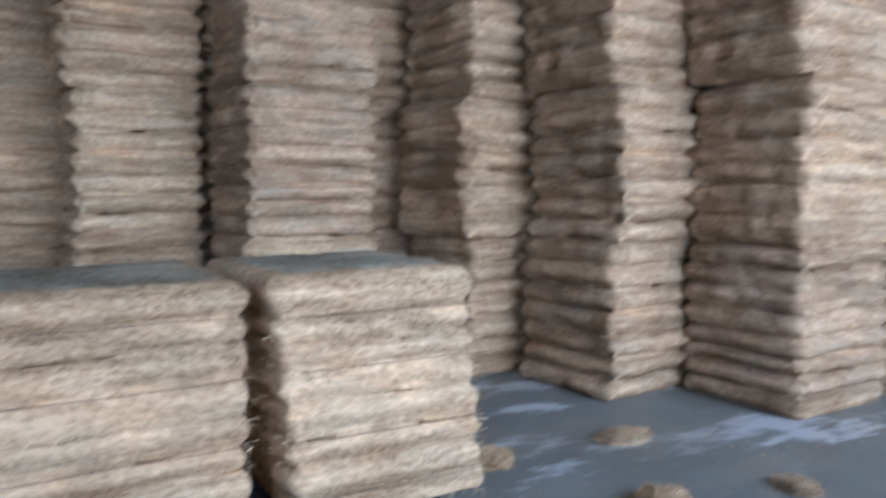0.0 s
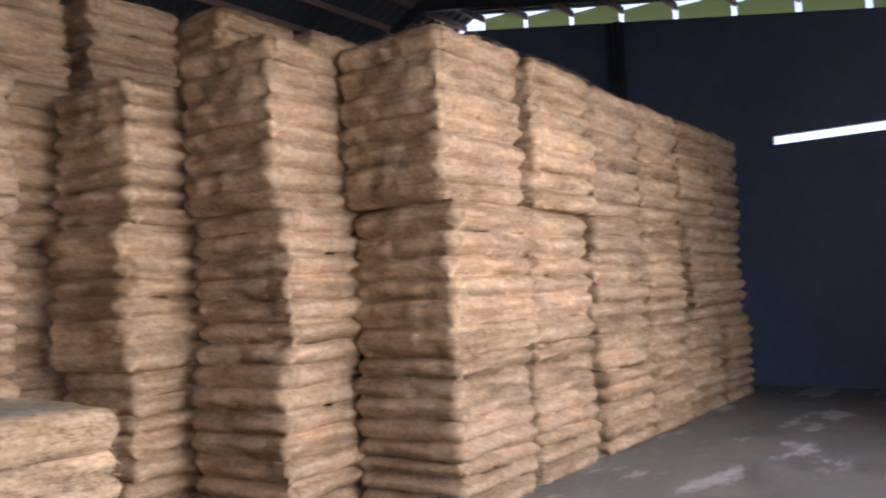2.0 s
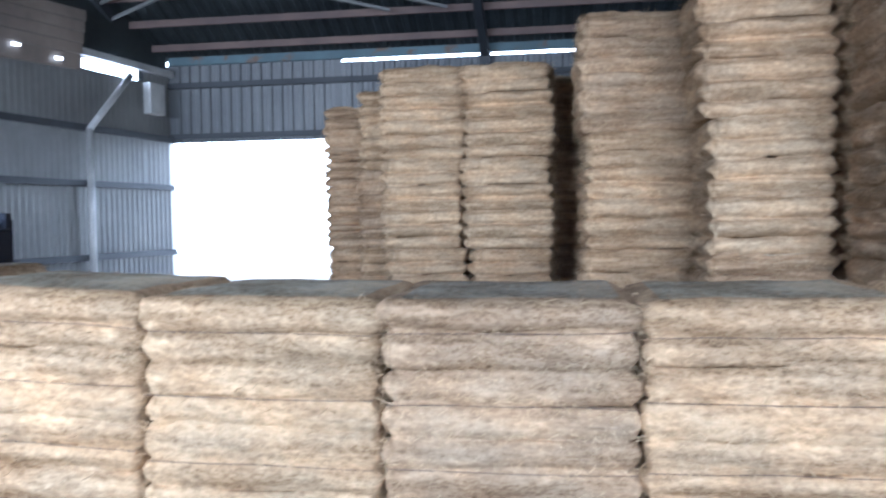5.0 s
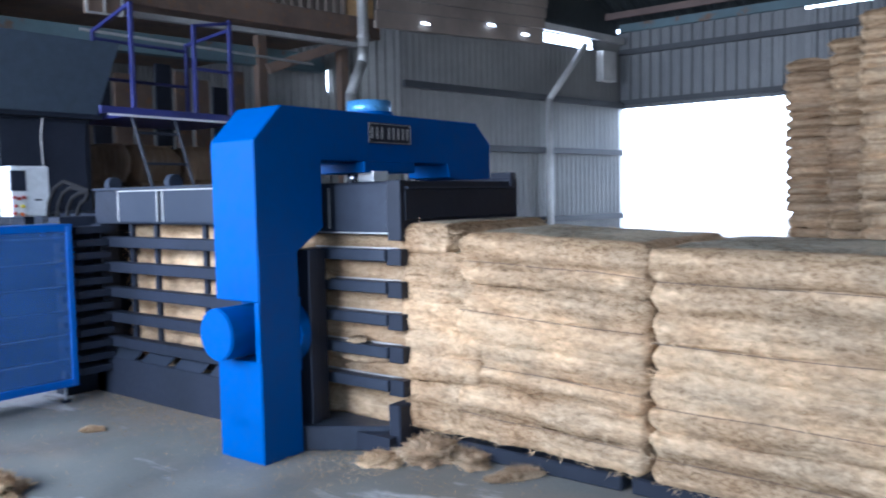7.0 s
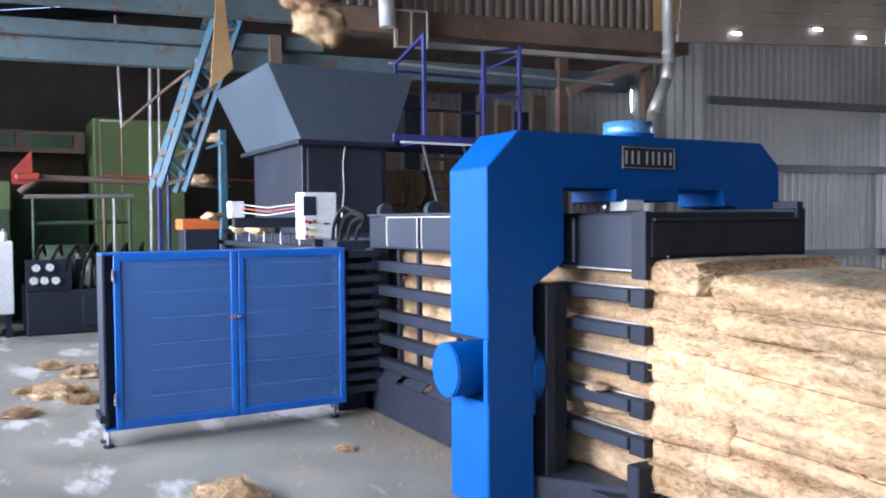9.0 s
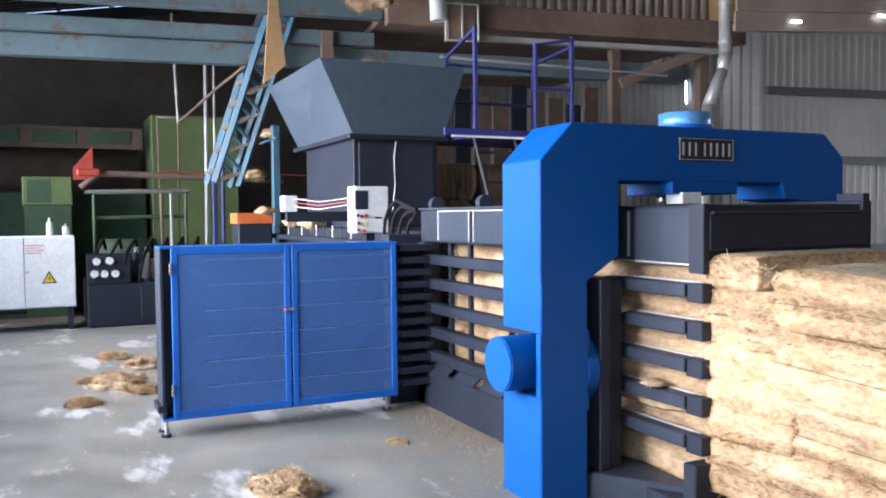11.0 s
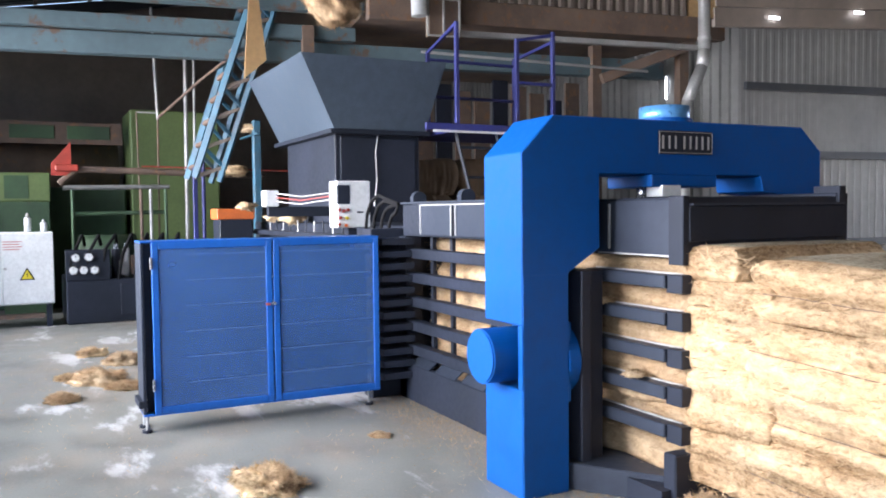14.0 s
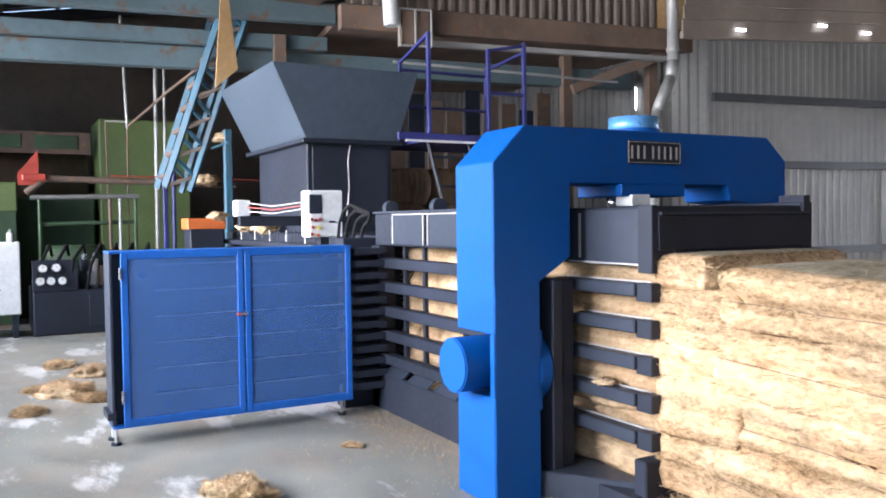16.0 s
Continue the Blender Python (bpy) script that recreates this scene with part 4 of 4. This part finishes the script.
# ---- machine yard behind the press ----


def electric_cabinet():
    t = thing("electric_cabinet", "white steel switch cabinet with a yellow warning triangle on a frame", "cabinet")
    part("case", B(-13.2, -12.7, -1.05, 0.33, 0.32, 1.31, 0.012), WHITE, t)
    for a, b in ((-1.03, -0.31), (-0.30, 0.32)):
        part("cabinet_door", B(-12.70, -12.685, a, b, 0.335, 1.295, 0.004), WHITE, t)
    bm = bmesh.new()
    prism(bm, [(-0.10, 0.66), (0.09, 0.66), (-0.005, 0.83)], -12.684, -12.681)
    tri = part("warning_triangle", bm, BLACK, t, "yellow warning triangle with a dark bolt")
    bm = bmesh.new()
    prism(bm, [(-0.075, 0.675), (0.065, 0.675), (-0.005, 0.80)], -12.681, -12.678)
    part("triangle_face", bm, YELLOW, tri)
    bm = bmesh.new()
    prism(bm, [(-0.012, 0.69), (0.012, 0.725), (0.0, 0.73), (0.006, 0.77), (-0.018, 0.73), (-0.004, 0.725)], -12.678, -12.676)
    part("bolt_mark", bm, BLACK, tri)
    for i in range(4):
        part("notice_bar", B(-12.685, -12.682, -0.29, -0.06 - 0.03 * (i % 2), 1.18 - i * 0.035, 1.19 - i * 0.035), RED, t)
    part("door_lock", rod(bmesh.new(), (-12.685, -0.27, 0.82), (-12.67, -0.27, 0.82), 0.02, 10), ZINC, t)
    for y in (-0.98, 0.22):
        part("leg", B(-13.1, -12.75, y, y + 0.07, 0.0, 0.32), BLACK, t)
    part("base_rail", B(-12.9, -12.8, -0.9, 0.2, 0.12, 0.18), RUST, t)
    for y, h in ((0.02, 0.26), (0.22, 0.17)):
        c = part("sprayer_bottle", rod(bmesh.new(), (-12.9, y, 1.31), (-12.9, y, 1.31 + h * 0.75), 0.045, 12), WHITE, t, "", True)
        part("bottle_neck", rod(bmesh.new(), (-12.9, y, 1.31 + h * 0.75), (-12.9, y, 1.31 + h), 0.03, 10, 0.015), ZINC, c, "", True)


electric_cabinet()


def power_unit():
    t = thing("hydraulic_unit", "black hydraulic power unit with round gauges and hoses", "power unit")
    part("tank", B(-14.2, -12.7, 0.47, 2.6, 0.0, 0.62, 0.02), BLACK, t)
    part("tank_door", B(-12.70, -12.68, 1.18, 2.0, 0.1, 0.55, 0.006), BLACK, t)
    part("gauge_panel", B(-12.85, -12.70, 0.47, 1.05, 0.62, 1.05, 0.01), BLACK, t)
    for y, z in ((0.60, 0.94), (0.77, 0.945), (0.565, 0.765), (0.70, 0.762), (0.84, 0.76)):
        g = part("gauge", rod(bmesh.new(), (-12.70, y, z), (-12.66, y, z), 0.062, 20), CHROME, t, "round steel pressure gauge")
        part("dial", rod(bmesh.new(), (-12.66, y, z), (-12.655, y, z), 0.05, 20), WHITE, g)
        part("needle", B(-12.655, -12.652, y - 0.003, y + 0.003, z, z + 0.035), BLACK, g)
    for y, z, r, mt in ((1.29, 0.62, 0.05, ZINC), (1.55, 0.62, 0.08, GREY_PANEL), (1.8, 0.62, 0.06, BLACK), (1.15, 0.62, 0.06, GREY_PANEL)):
        v = part("valve_body", rod(bmesh.new(), (-12.95, y, z), (-12.95, y, z + 0.42), r, 14), mt, t, "", True)
        part("valve_cap", rod(bmesh.new(), (-12.95, y, z + 0.42), (-12.95, y, z + 0.5), r * 0.6, 12), CHROME, v)
    for i in range(6):
        y = 0.95 + i * 0.2
        part("manifold", B(-13.1 + 0.05 * (i % 2), -12.9, y, y + 0.14, 0.66, 0.8 + 0.07 * (i % 3), 0.006), (GREY_PANEL, ZINC, RUST)[i % 3], t)
    part("pump_motor", rod(bmesh.new(), (-13.6, 0.7, 0.95), (-13.6, 1.5, 0.95), 0.28, 20), GREEN_DARK, t, "dark green pump motor", True)
    for i in range(7):
        y = 0.5 + i * 0.22
        pts = [(-12.75, y, 0.6), (-12.7, y + 0.05, 0.95 + 0.05 * (i % 3)), (-12.85, y + 0.2, 1.25), (-13.2, y + 0.25, 1.1)]
        part("hose", tube(bmesh.new(), pts, 0.022, 8), RUBBER, t)
    for y, mt in ((0.62, GREEN_DARK), (1.58, RUST), (1.72, ZINC), (1.94, GREEN_DARK)):
        part("pipe_riser", rod(bmesh.new(), (-13.45, y, 0.6), (-13.45, y, 1.93), 0.024, 8), mt, t)
    part("cross_pipe", rod(bmesh.new(), (-13.5, 0.62, 1.55), (-13.5, 1.94, 1.57), 0.03, 8), GREEN_DARK, t)
    part("pipe_header", rod(bmesh.new(), (-13.45, 0.50, 1.94), (-13.45, 2.0, 1.96), 0.035, 10), SHEET_DARK, t, "green header pipe")
    part("red_guard", prism(bmesh.new(), [(0.35, 2.12), (0.62, 2.12), (0.62, 2.62), (0.35, 2.3)], -13.5, -13.46), RED, t, "red sheet guard")


power_unit()


def old_machine():
    t = thing("green_machine", "old green processing machine with a rusty drum", "machine")
    part("tall_casing", B(-16.2, -15.0, 1.62, 3.1, 0.0, 3.32, 0.02), GREEN, t, "bright green sheet casing")
    part("low_casing", B(-17.0, -15.2, -2.8, 1.55, 0.0, 2.0, 0.03), GREEN_DARK, t)
    part("drum", rod(bmesh.new(), (-16.2, -2.6, 2.35), (-16.2, 1.5, 2.35), 0.5, 24), RUST, t, "", True)
    for i in range(4):
        y = -1.9 + i * 0.85
        part("inspection_panel", B(-15.2, -15.17, y, y + 0.66, 2.80, 3.02, 0.006), GREEN_DARK, t, "dull green panel")
    part("panel_rail", B(-15.25, -15.19, -2.6, 1.5, 2.72, 3.08), RUST, t)
    part("open_bin", B(-14.9, -14.3, -0.35, 0.36, 1.75, 2.2, 0.02), GREEN, t, "green open bin")
    part("bin_mouth", B(-14.31, -14.295, -0.28, 0.05, 1.8, 2.15), GREEN_DARK, t)
    part("bin_leg", B(-14.9, -14.3, -0.33, 0.33, 0.0, 1.75), GREEN_DARK, t)


old_machine()


def pipework():
    t = thing("pipe_stand", "thin steel pipes and cable conduits on uprights", "pipework")
    part("upright", rod(bmesh.new(), (-13.5, 2.25, 0.0), (-13.5, 2.29, 3.95), 0.03, 8), ZINC, t)
    part("upright", rod(bmesh.new(), (-13.5, 2.38, 0.0), (-13.5, 2.42, 4.02), 0.022, 8), ZINC, t)
    part("upright", rod(bmesh.new(), (-13.4, 2.50, 0.0), (-13.4, 2.51, 2.55), 0.03, 10), BLUE_RAIL, t, "blue pipe")
    part("hanger", rod(bmesh.new(), (-13.5, 1.80, 4.7), (-13.5, 1.86, 3.0), 0.022, 8), ZINC, t)
    part("drop_pipe", rod(bmesh.new(), (-13.5, 1.86, 3.0), (-13.5, 1.84, 1.2), 0.014, 8), RUST, t)
    part("cross_pipe", rod(bmesh.new(), (-13.5, 1.55, 3.10), (-13.5, 1.86, 3.1), 0.014, 8), ZINC, t)
    part("drop_pipe", rod(bmesh.new(), (-13.5, 1.55, 3.10), (-13.5, 1.57, 1.6), 0.012, 8), RUST, t)
    part("sloping_pipe", tube(bmesh.new(), [(-13.5, 1.86, 3.02), (-12.8, 2.35, 3.5), (-11.9, 2.7, 3.8)], 0.02, 8), RUST, t)
    part("top_pipe", rod(bmesh.new(), (-13.5, 2.42, 4.0), (-12.3, 2.8, 3.98), 0.016, 8), ZINC, t)
    part("conduit", tube(bmesh.new(), [(-13.5, 0.45, 2.0), (-13.5, 0.7, 2.22), (-13.5, 3.5, 2.15)], 0.05, 10), RUST, t, "rusty horizontal conduit")
    part("red_line", rod(bmesh.new(), (-13.44, 1.6, 2.27), (-13.44, 4.4, 2.22), 0.012, 6), RED, t)
    part("red_elbow", B(-13.5, -13.38, 0.4, 0.72, 2.18, 2.28, 0.02), RED, t)


pipework()


def conveyor():
    """The inclined lattice conveyor that lifts fibre over the hopper."""
    t = thing("inclined_conveyor", "sky-blue steel lattice conveyor rising to the hopper", "conveyor")
    foot, head = Vector((-12.05, 2.13, 2.05)), Vector((-11.5, 3.00, 4.95))
    side, up = Vector((-0.6, 0.0, 0.0)), Vector((0.0, 0.34, -0.06))
    for s_ in (0, 1):
        part("lower_chord", beam(bmesh.new(), foot + side * s_ + up, head + side * s_ + up, 0.07, 0.07), TEAL, t)
        part("upper_chord", beam(bmesh.new(), foot + side * s_, head + side * s_, 0.06, 0.09), TEAL, t)
        for i in range(7):
            a, b = i / 7, (i + 0.5) / 7
            part("lattice_bar", beam(bmesh.new(), foot.lerp(head, a) + side * s_, foot.lerp(head, b) + side * s_ + up, 0.04, 0.05), SHEET_BROWN, t, "tan dusty lattice bar")
            part("lattice_bar", beam(bmesh.new(), foot.lerp(head, b) + side * s_ + up, foot.lerp(head, (i + 1) / 7) + side * s_, 0.04, 0.05), TEAL, t)
    for i in range(9):
        p = foot.lerp(head, (i + 0.5) / 9)
        part("roller", rod(bmesh.new(), p + side, p, 0.04, 8), RUST, t)
    part("support_post", B(-11.86, -11.74, 2.90, 3.0, 0.0, 2.85, 0.006), TEAL, t, "sky-blue support post")
    part("support_post", B(-12.29, -12.22, 2.14, 2.2, 0.0, 2.2, 0.006), BLUE_RAIL, t)
    part("cross_tie", B(-12.6, -11.6, 2.90, 2.95, 2.64, 2.67, 0.004), TEAL, t)
    bm = bmesh.new()
    prism(bm, [(2.60, 3.30), (2.90, 3.56), (2.80, 4.45), (2.76, 5.0), (2.73, 5.0), (2.69, 4.45)], -11.01, -10.98)
    part("side_board", bm, PLY, t, "raw plywood side board")
    part("feed_tray", B(-10.9, -9.78, 3.0, 4.0, 4.50, 4.55, 0.004), RUST, t)
    for x, y in ((-10.8, 3.05), (-10.8, 3.95)):
        part("tray_hanger", B(x - 0.03, x + 0.03, y - 0.03, y + 0.03, 4.55, 6.2), RUST, t)


conveyor()


def mezzanine():
    t = thing("mezzanine", "old steel mezzanine with brown corrugated front and teal girders", "mezzanine", kind="structure")
    turn = Matrix.Translation((-11.49, 0, 0)) @ Matrix.Rotation(math.atan2(1.0, 0.167), 4, "Z")
    part("front_girder", B(4.32, 10.2, -0.1, 0.1, 4.18, 4.52, 0.01, m=turn), RUST, t, "brown rusty steel girder")
    bm = corrugated(5.0, 1.6, 0.16, 0.05)
    bm.transform(Matrix.Translation((4.4, -0.04, 4.53)))
    bm.transform(turn)
    part("corrugated_front", bm, SHEET_BROWN, t, "brown corrugated sheet")
    part("end_board", B(9.42, 9.95, -0.06, 0.02, 4.53, 6.2, m=turn), PLY, t)
    part("second_girder", B(-1.0, 9.6, 0.9, 1.1, 3.72, 4.02, 0.01, m=turn), TEAL_OLD, t, "dull teal girder")
    part("teal_girder", B(-2.9, 4.3, 0.1, 0.28, 4.28, 4.56, 0.01, m=turn), TEAL_OLD, t, "dull teal girder")
    part("teal_girder", B(-2.9, 4.3, 0.7, 0.85, 4.02, 4.22, 0.01, m=turn), TEAL_OLD, t, "dull teal girder")
    part("brown_slab", B(-2.9, 4.3, 0.05, 1.6, 4.6, 4.8, m=turn), RUST, t)
    part("floor_slab", B(4.3, 10.2, 0.12, 5.5, 4.3, 4.4, m=turn), RUST, t)
    for u, v in ((8.3, 0.9), (9.6, 0.4), (3.6, 0.7), (-2.0, 0.6)):
        part("post", B(u - 0.08, u + 0.08, v - 0.08, v + 0.08, 0.0, 4.2, m=turn), RUST, t)
    part("ledge_pipe", rod(bmesh.new(), turn @ Vector((5.0, -0.3, 3.72)), turn @ Vector((8.6, -0.2, 3.62)), 0.02, 8), ZINC, t)
    part("lower_girder", B(5.4, 9.6, -0.05, 0.06, 4.03, 4.10, m=turn), ZINC, t)
    part("knee_brace", beam(bmesh.new(), turn @ Vector((8.2, 0.5, 3.6)), turn @ Vector((9.7, 0.2, 4.18)), 0.12, 0.16), RUST, t)
    crate = part("wire_crate", B(5.12, 5.5, -0.32, -0.12, 3.96, 4.42, m=turn), RUST, t)
    for a, b in (((5.08, 3.94), (5.54, 3.94)), ((5.08, 4.44), (5.54, 4.44)), ((5.08, 3.94), (5.08, 4.44)), ((5.54, 3.94), (5.54, 4.44)), ((5.31, 3.94), (5.31, 4.44))):
        part("crate_bar", beam(bmesh.new(), turn @ Vector((a[0], -0.35, a[1])), turn @ Vector((b[0], -0.35, b[1])), 0.025, 0.025), ZINC, crate)
    part("white_can", rod(bmesh.new(), turn @ Vector((4.98, -0.3, 4.2)), turn @ Vector((4.96, -0.3, 4.75)), 0.11, 14), WHITE, t, "", True)
    for i in range(9):
        p = turn @ Vector((5.6 + i * 0.33, 1.6, 0))
        part("stored_sheet", B(p.x - 0.02, p.x + 0.02, p.y - 0.15, p.y + 0.14, 1.4 + 0.05 * (i % 3), 3.7 - 0.1 * (i % 4), 0.004), (RUST, BLACK, RUST)[i % 3], t)
    duct = thing("vent_duct", "pale grey round duct with two bends", "duct")
    part("duct_pipe", tube(bmesh.new(), [(-9.55, 9.25, 6.2), (-9.55, 9.28, 3.95), (-9.5, 9.18, 3.68), (-9.45, 8.85, 3.15), (-9.45, 8.67, 0.0)], 0.088, 16), ZINC, duct, "", True)
    for z in (4.1, 4.7, 5.3):
        part("duct_collar", rod(bmesh.new(), (-9.55, 9.275, z), (-9.55, 9.275, z + 0.05), 0.1, 16), ZINC, duct)


mezzanine()


def sacks():
    """Brown sacks piled in the bay behind the press."""
    kinds = []
    for i in range(3):
        me, _ = bale_mesh("fibre_sack", 0.62, 0.72, 0.44, 1, 120 + i, puff=0.09, rough=0.03, crisp=2.0, top=SACK, rad=0.12)
        me.materials[0] = SACK
        kinds.append(me)
    rnd = random.Random(21)
    for k in range(3):
        for level in range(5):
            ob = new("fibre_sack", kinds[rnd.randrange(3)])
            ob.matrix_world = pose(-9.75 + rnd.uniform(-0.06, 0.06), 4.55 + k * 0.78 + rnd.uniform(-0.05, 0.05), level * 0.435, 0, 0, rnd.uniform(-8, 8))
            tagged(ob, "full brown sack in the pile behind the press", "sack", "sacks behind the press")


sacks()


def orange_blower():
    t = thing("orange_box", "orange steel tray on the press deck with loose fibre", "tray")
    part("tray", B(-11.3, -10.9, 2.19, 2.68, 1.46, 1.60, 0.01), ORANGE, t)
    part("stand", B(-11.3, -10.9, 2.22, 2.65, 0.0, 1.46, 0.01), BLACK, t)


orange_blower()

# ---- loose fibre ----


def clump_mesh(name, rx, ry, rz, seed, strands=700, rag=0.62, sub=4, mat=LOOSE):
    """A ragged tuft of coir with strands standing off it."""
    rnd = random.Random(seed)
    bm = bmesh.new()
    bmesh.ops.create_icosphere(bm, subdivisions=sub, radius=1.0)
    off = Vector((seed * 3.1, seed * 1.7, 0))
    for v in bm.verts:
        p = v.co.copy()
        k = 1 + rag * (noise.noise(p * 1.4 + off) + 0.7 * noise.noise(p * 2.9 + off) - 0.5 * abs(noise.noise(p * 5 + off)) + 0.28 * noise.noise(p * 11 + off) + 0.2 * noise.noise(p * 24 + off))
        v.co = Vector((p.x * rx * k, p.y * ry * k, p.z * rz * k))
    for f in bm.faces:
        f.smooth = True
    pts = [v.co.copy() for v in bm.verts]
    for _ in range(strands):
        p = rnd.choice(pts)
        u = p.normalized()
        r = Vector((rnd.gauss(0, 1), rnd.gauss(0, 1), rnd.gauss(0, 1)))
        t = (u * 0.8 + r * 0.6).normalized() * rnd.uniform(0.2, 0.8) * max(rx, ry, rz) * 0.34
        c = t.cross(r).normalized() * rnd.uniform(0.001, 0.003)
        a = [bm.verts.new(p - c), bm.verts.new(p + c), bm.verts.new(p + t)]
        bm.faces.new(a)
    return link(name, bm, mat)


def litter():
    heaps = [(-4.74, 1.16, 0.17, 0.16, 0.09), (-8.28, 0.55, 0.24, 0.16, 0.10), (-9.2, 0.86, 0.17, 0.15, 0.10), (-9.9, 0.6, 0.15, 0.12, 0.06), (-7.66, 0.22, 0.14, 0.10, 0.04),
             (-5.38, 2.12, 0.06, 0.05, 0.02), (-3.2, 2.95, 0.16, 0.14, 0.10), (-3.0, 3.05, 0.18, 0.10, 0.05), (-3.35, 2.72, 0.10, 0.09, 0.05), (-2.6, 2.98, 0.16, 0.06, 0.03), 
             (3.47, 2.4, 0.14, 0.12, 0.08), (4.27, 2.2, 0.1, 0.1, 0.05), (3.1, 3.4, 0.12, 0.12, 0.06), (-7.9, 0.75, 0.15, 0.1, 0.05), (-8.6, 0.3, 0.1, 0.08, 0.04), (4.07, 3.3, 0.15, 0.1, 0.05)]
    for i, (x, y, rx, ry, rz) in enumerate(heaps):
        ob = new("fibre_heap", clump_mesh("fibre_heap", rx * 1.1, ry * 1.1, rz * 0.85, 11 + i, 6000, 0.46))
        ob.matrix_world = pose(x, y, rz * 0.3, 0, 0, i * 47)
        tagged(ob, "small heap of loose tan coir on the concrete", "fibre heap", "heaps of loose fibre")
    for i, (x, y, z, r) in enumerate(((-10.95, 2.58, 1.62, 0.10), (-9.6, 2.80, 1.48, 0.11), (-10.4, 2.80, 1.48, 0.09), (-13.4, 3.0, 2.22, 0.16), (-11.9, 2.9, 2.74, 0.11), (-3.95, 2.90, 1.03, 0.05), (-3.7, 2.91, 0.65, 0.05))):
        ob = new("fibre_tuft", clump_mesh("fibre_tuft", r * 1.2, r * 1.3, r * (0.38 if i > 4 else 0.6), 41 + i, 900, 0.5, sub=3))
        ob.matrix_world = pose(x, y, z)
        tagged(ob, "tuft of tan coir caught on the machinery", "fibre tuft", "tufts on the machines")
    rnd = random.Random(8)
    bm = bmesh.new()
    for _ in range(7600):
        x, y = rnd.uniform(-11, 9), rnd.uniform(-0.5, 3.0)
        if x > -4.3 and rnd.random() < 0.5:
            y = 2.9 - abs(rnd.gauss(0, 0.5))
        if rnd.random() < 0.3:
            x, y = rnd.uniform(-6.5, -3.2), 2.74 - abs(rnd.gauss(0, 0.22))
        a, n = rnd.uniform(0, 6.3), rnd.uniform(0.008, 0.035)
        d, c = Vector((math.cos(a), math.sin(a), 0)) * n, Vector((-math.sin(a), math.cos(a), 0)) * rnd.uniform(0.001, 0.003)
        p = Vector((x, y, 0.003 + rnd.uniform(0, 0.006)))
        vs = [bm.verts.new(q) for q in (p - d, p + c, p + d + Vector((0, 0, 0.012)), p - c)]
        bm.faces.new(vs)
    tagged(part("floor_lint", bm, LOOSE), "scattered short coir strands on the floor", "fibre litter", kind="stuff")


litter()

FALLS = []


def falling_fibre():
    for i, t0 in enumerate((6.9, 7.7, 8.25, 8.72, 9.2, 9.9, 10.5, 11.1, 11.62, 12.12, 12.3, 12.95, 13.75, 13.95, 14.6, 15.1, 15.6)):
        r = (0.26, 0.30, 0.22, 0.28)[i % 4]
        # Bale coir, darker than LOOSE: the weak light up here is in the colour.
        ob = new("falling_fibre", clump_mesh("falling_fibre", r * 1.1, r * 1.2, r * 0.85, 61 + i % 4, 5200, 0.34, mat=FIBRE))
        tagged(ob, "clump of tan coir dropping from the conveyor into the hopper", "fibre clump", "clumps falling into the hopper")
        FALLS.append((ob, t0, 3.40 + 0.09 * (i % 4), i))


falling_fibre()


def roof_lamps():
    for x, y, z in ((1.97, 9.55, 6.12), (1.92, 12.2, 5.09), (-5.53, 11.0, 5.52)):
        t = thing("tube_lamp", "unlit white double fluorescent tube lamp under the roof", "lamp", group="tube lamps")
        part("housing", B(x, x + 1.1, y - 0.08, y + 0.08, z, z + 0.05, 0.006), LAMP_OFF, t)
        for d in (-0.045, 0.045):
            part("tube", rod(bmesh.new(), (x + 0.05, y + d, z - 0.02), (x + 1.05, y + d, z - 0.02), 0.016, 10), LAMP_OFF, t)
        for dx in (0.1, 1.0):
            part("hanger", rod(bmesh.new(), (x + dx, y, z + 0.05), (x + dx, y, roof_z(y) - 0.1), 0.003, 5), RAFTER, t)


roof_lamps()


def motions():
    for ob, t0, y, i in FALLS:
        y -= 0.12
        rest = pose(-10.15 - 0.12 * (i % 3), y, 4.75, 0, 0, 40 * i)
        t0 += 0.10
        rows = [(0.0, rest), (t0 - 0.9, rest), (t0 - 0.5, pose(-9.66, y, 4.50, 4, 2, 40 * i + 4))]
        rows.append((t0, pose(-9.58, y, 4.18, 10, 5, 40 * i + 8)))
        for dt in (0.12, 0.24, 0.36, 0.48):
            rows.append((t0 + dt, pose(-9.55 + 0.25 * dt, y + 0.02, 4.18 - 0.6 * dt - 4.9 * dt * dt, 10 + 60 * dt, 5 + 40 * dt, 40 * i + 8 + 50 * dt)))
        end = pose(-9.5 - 0.15 * (i % 3), 3.52, 2.2, 46, 29, 40 * i + 38)
        if t0 + 0.7 < 16.0:
            rows.append((t0 + 0.60, end))
        rows.append((16.0, end if t0 + 0.7 < 16.0 else rows[-1][1]))
        rows = [r for r in rows if r[0] <= 16.0]
        walk(ob, [r for k, r in enumerate(rows) if k == 0 or r[0] > rows[k - 1][0] + 0.02])


motions()
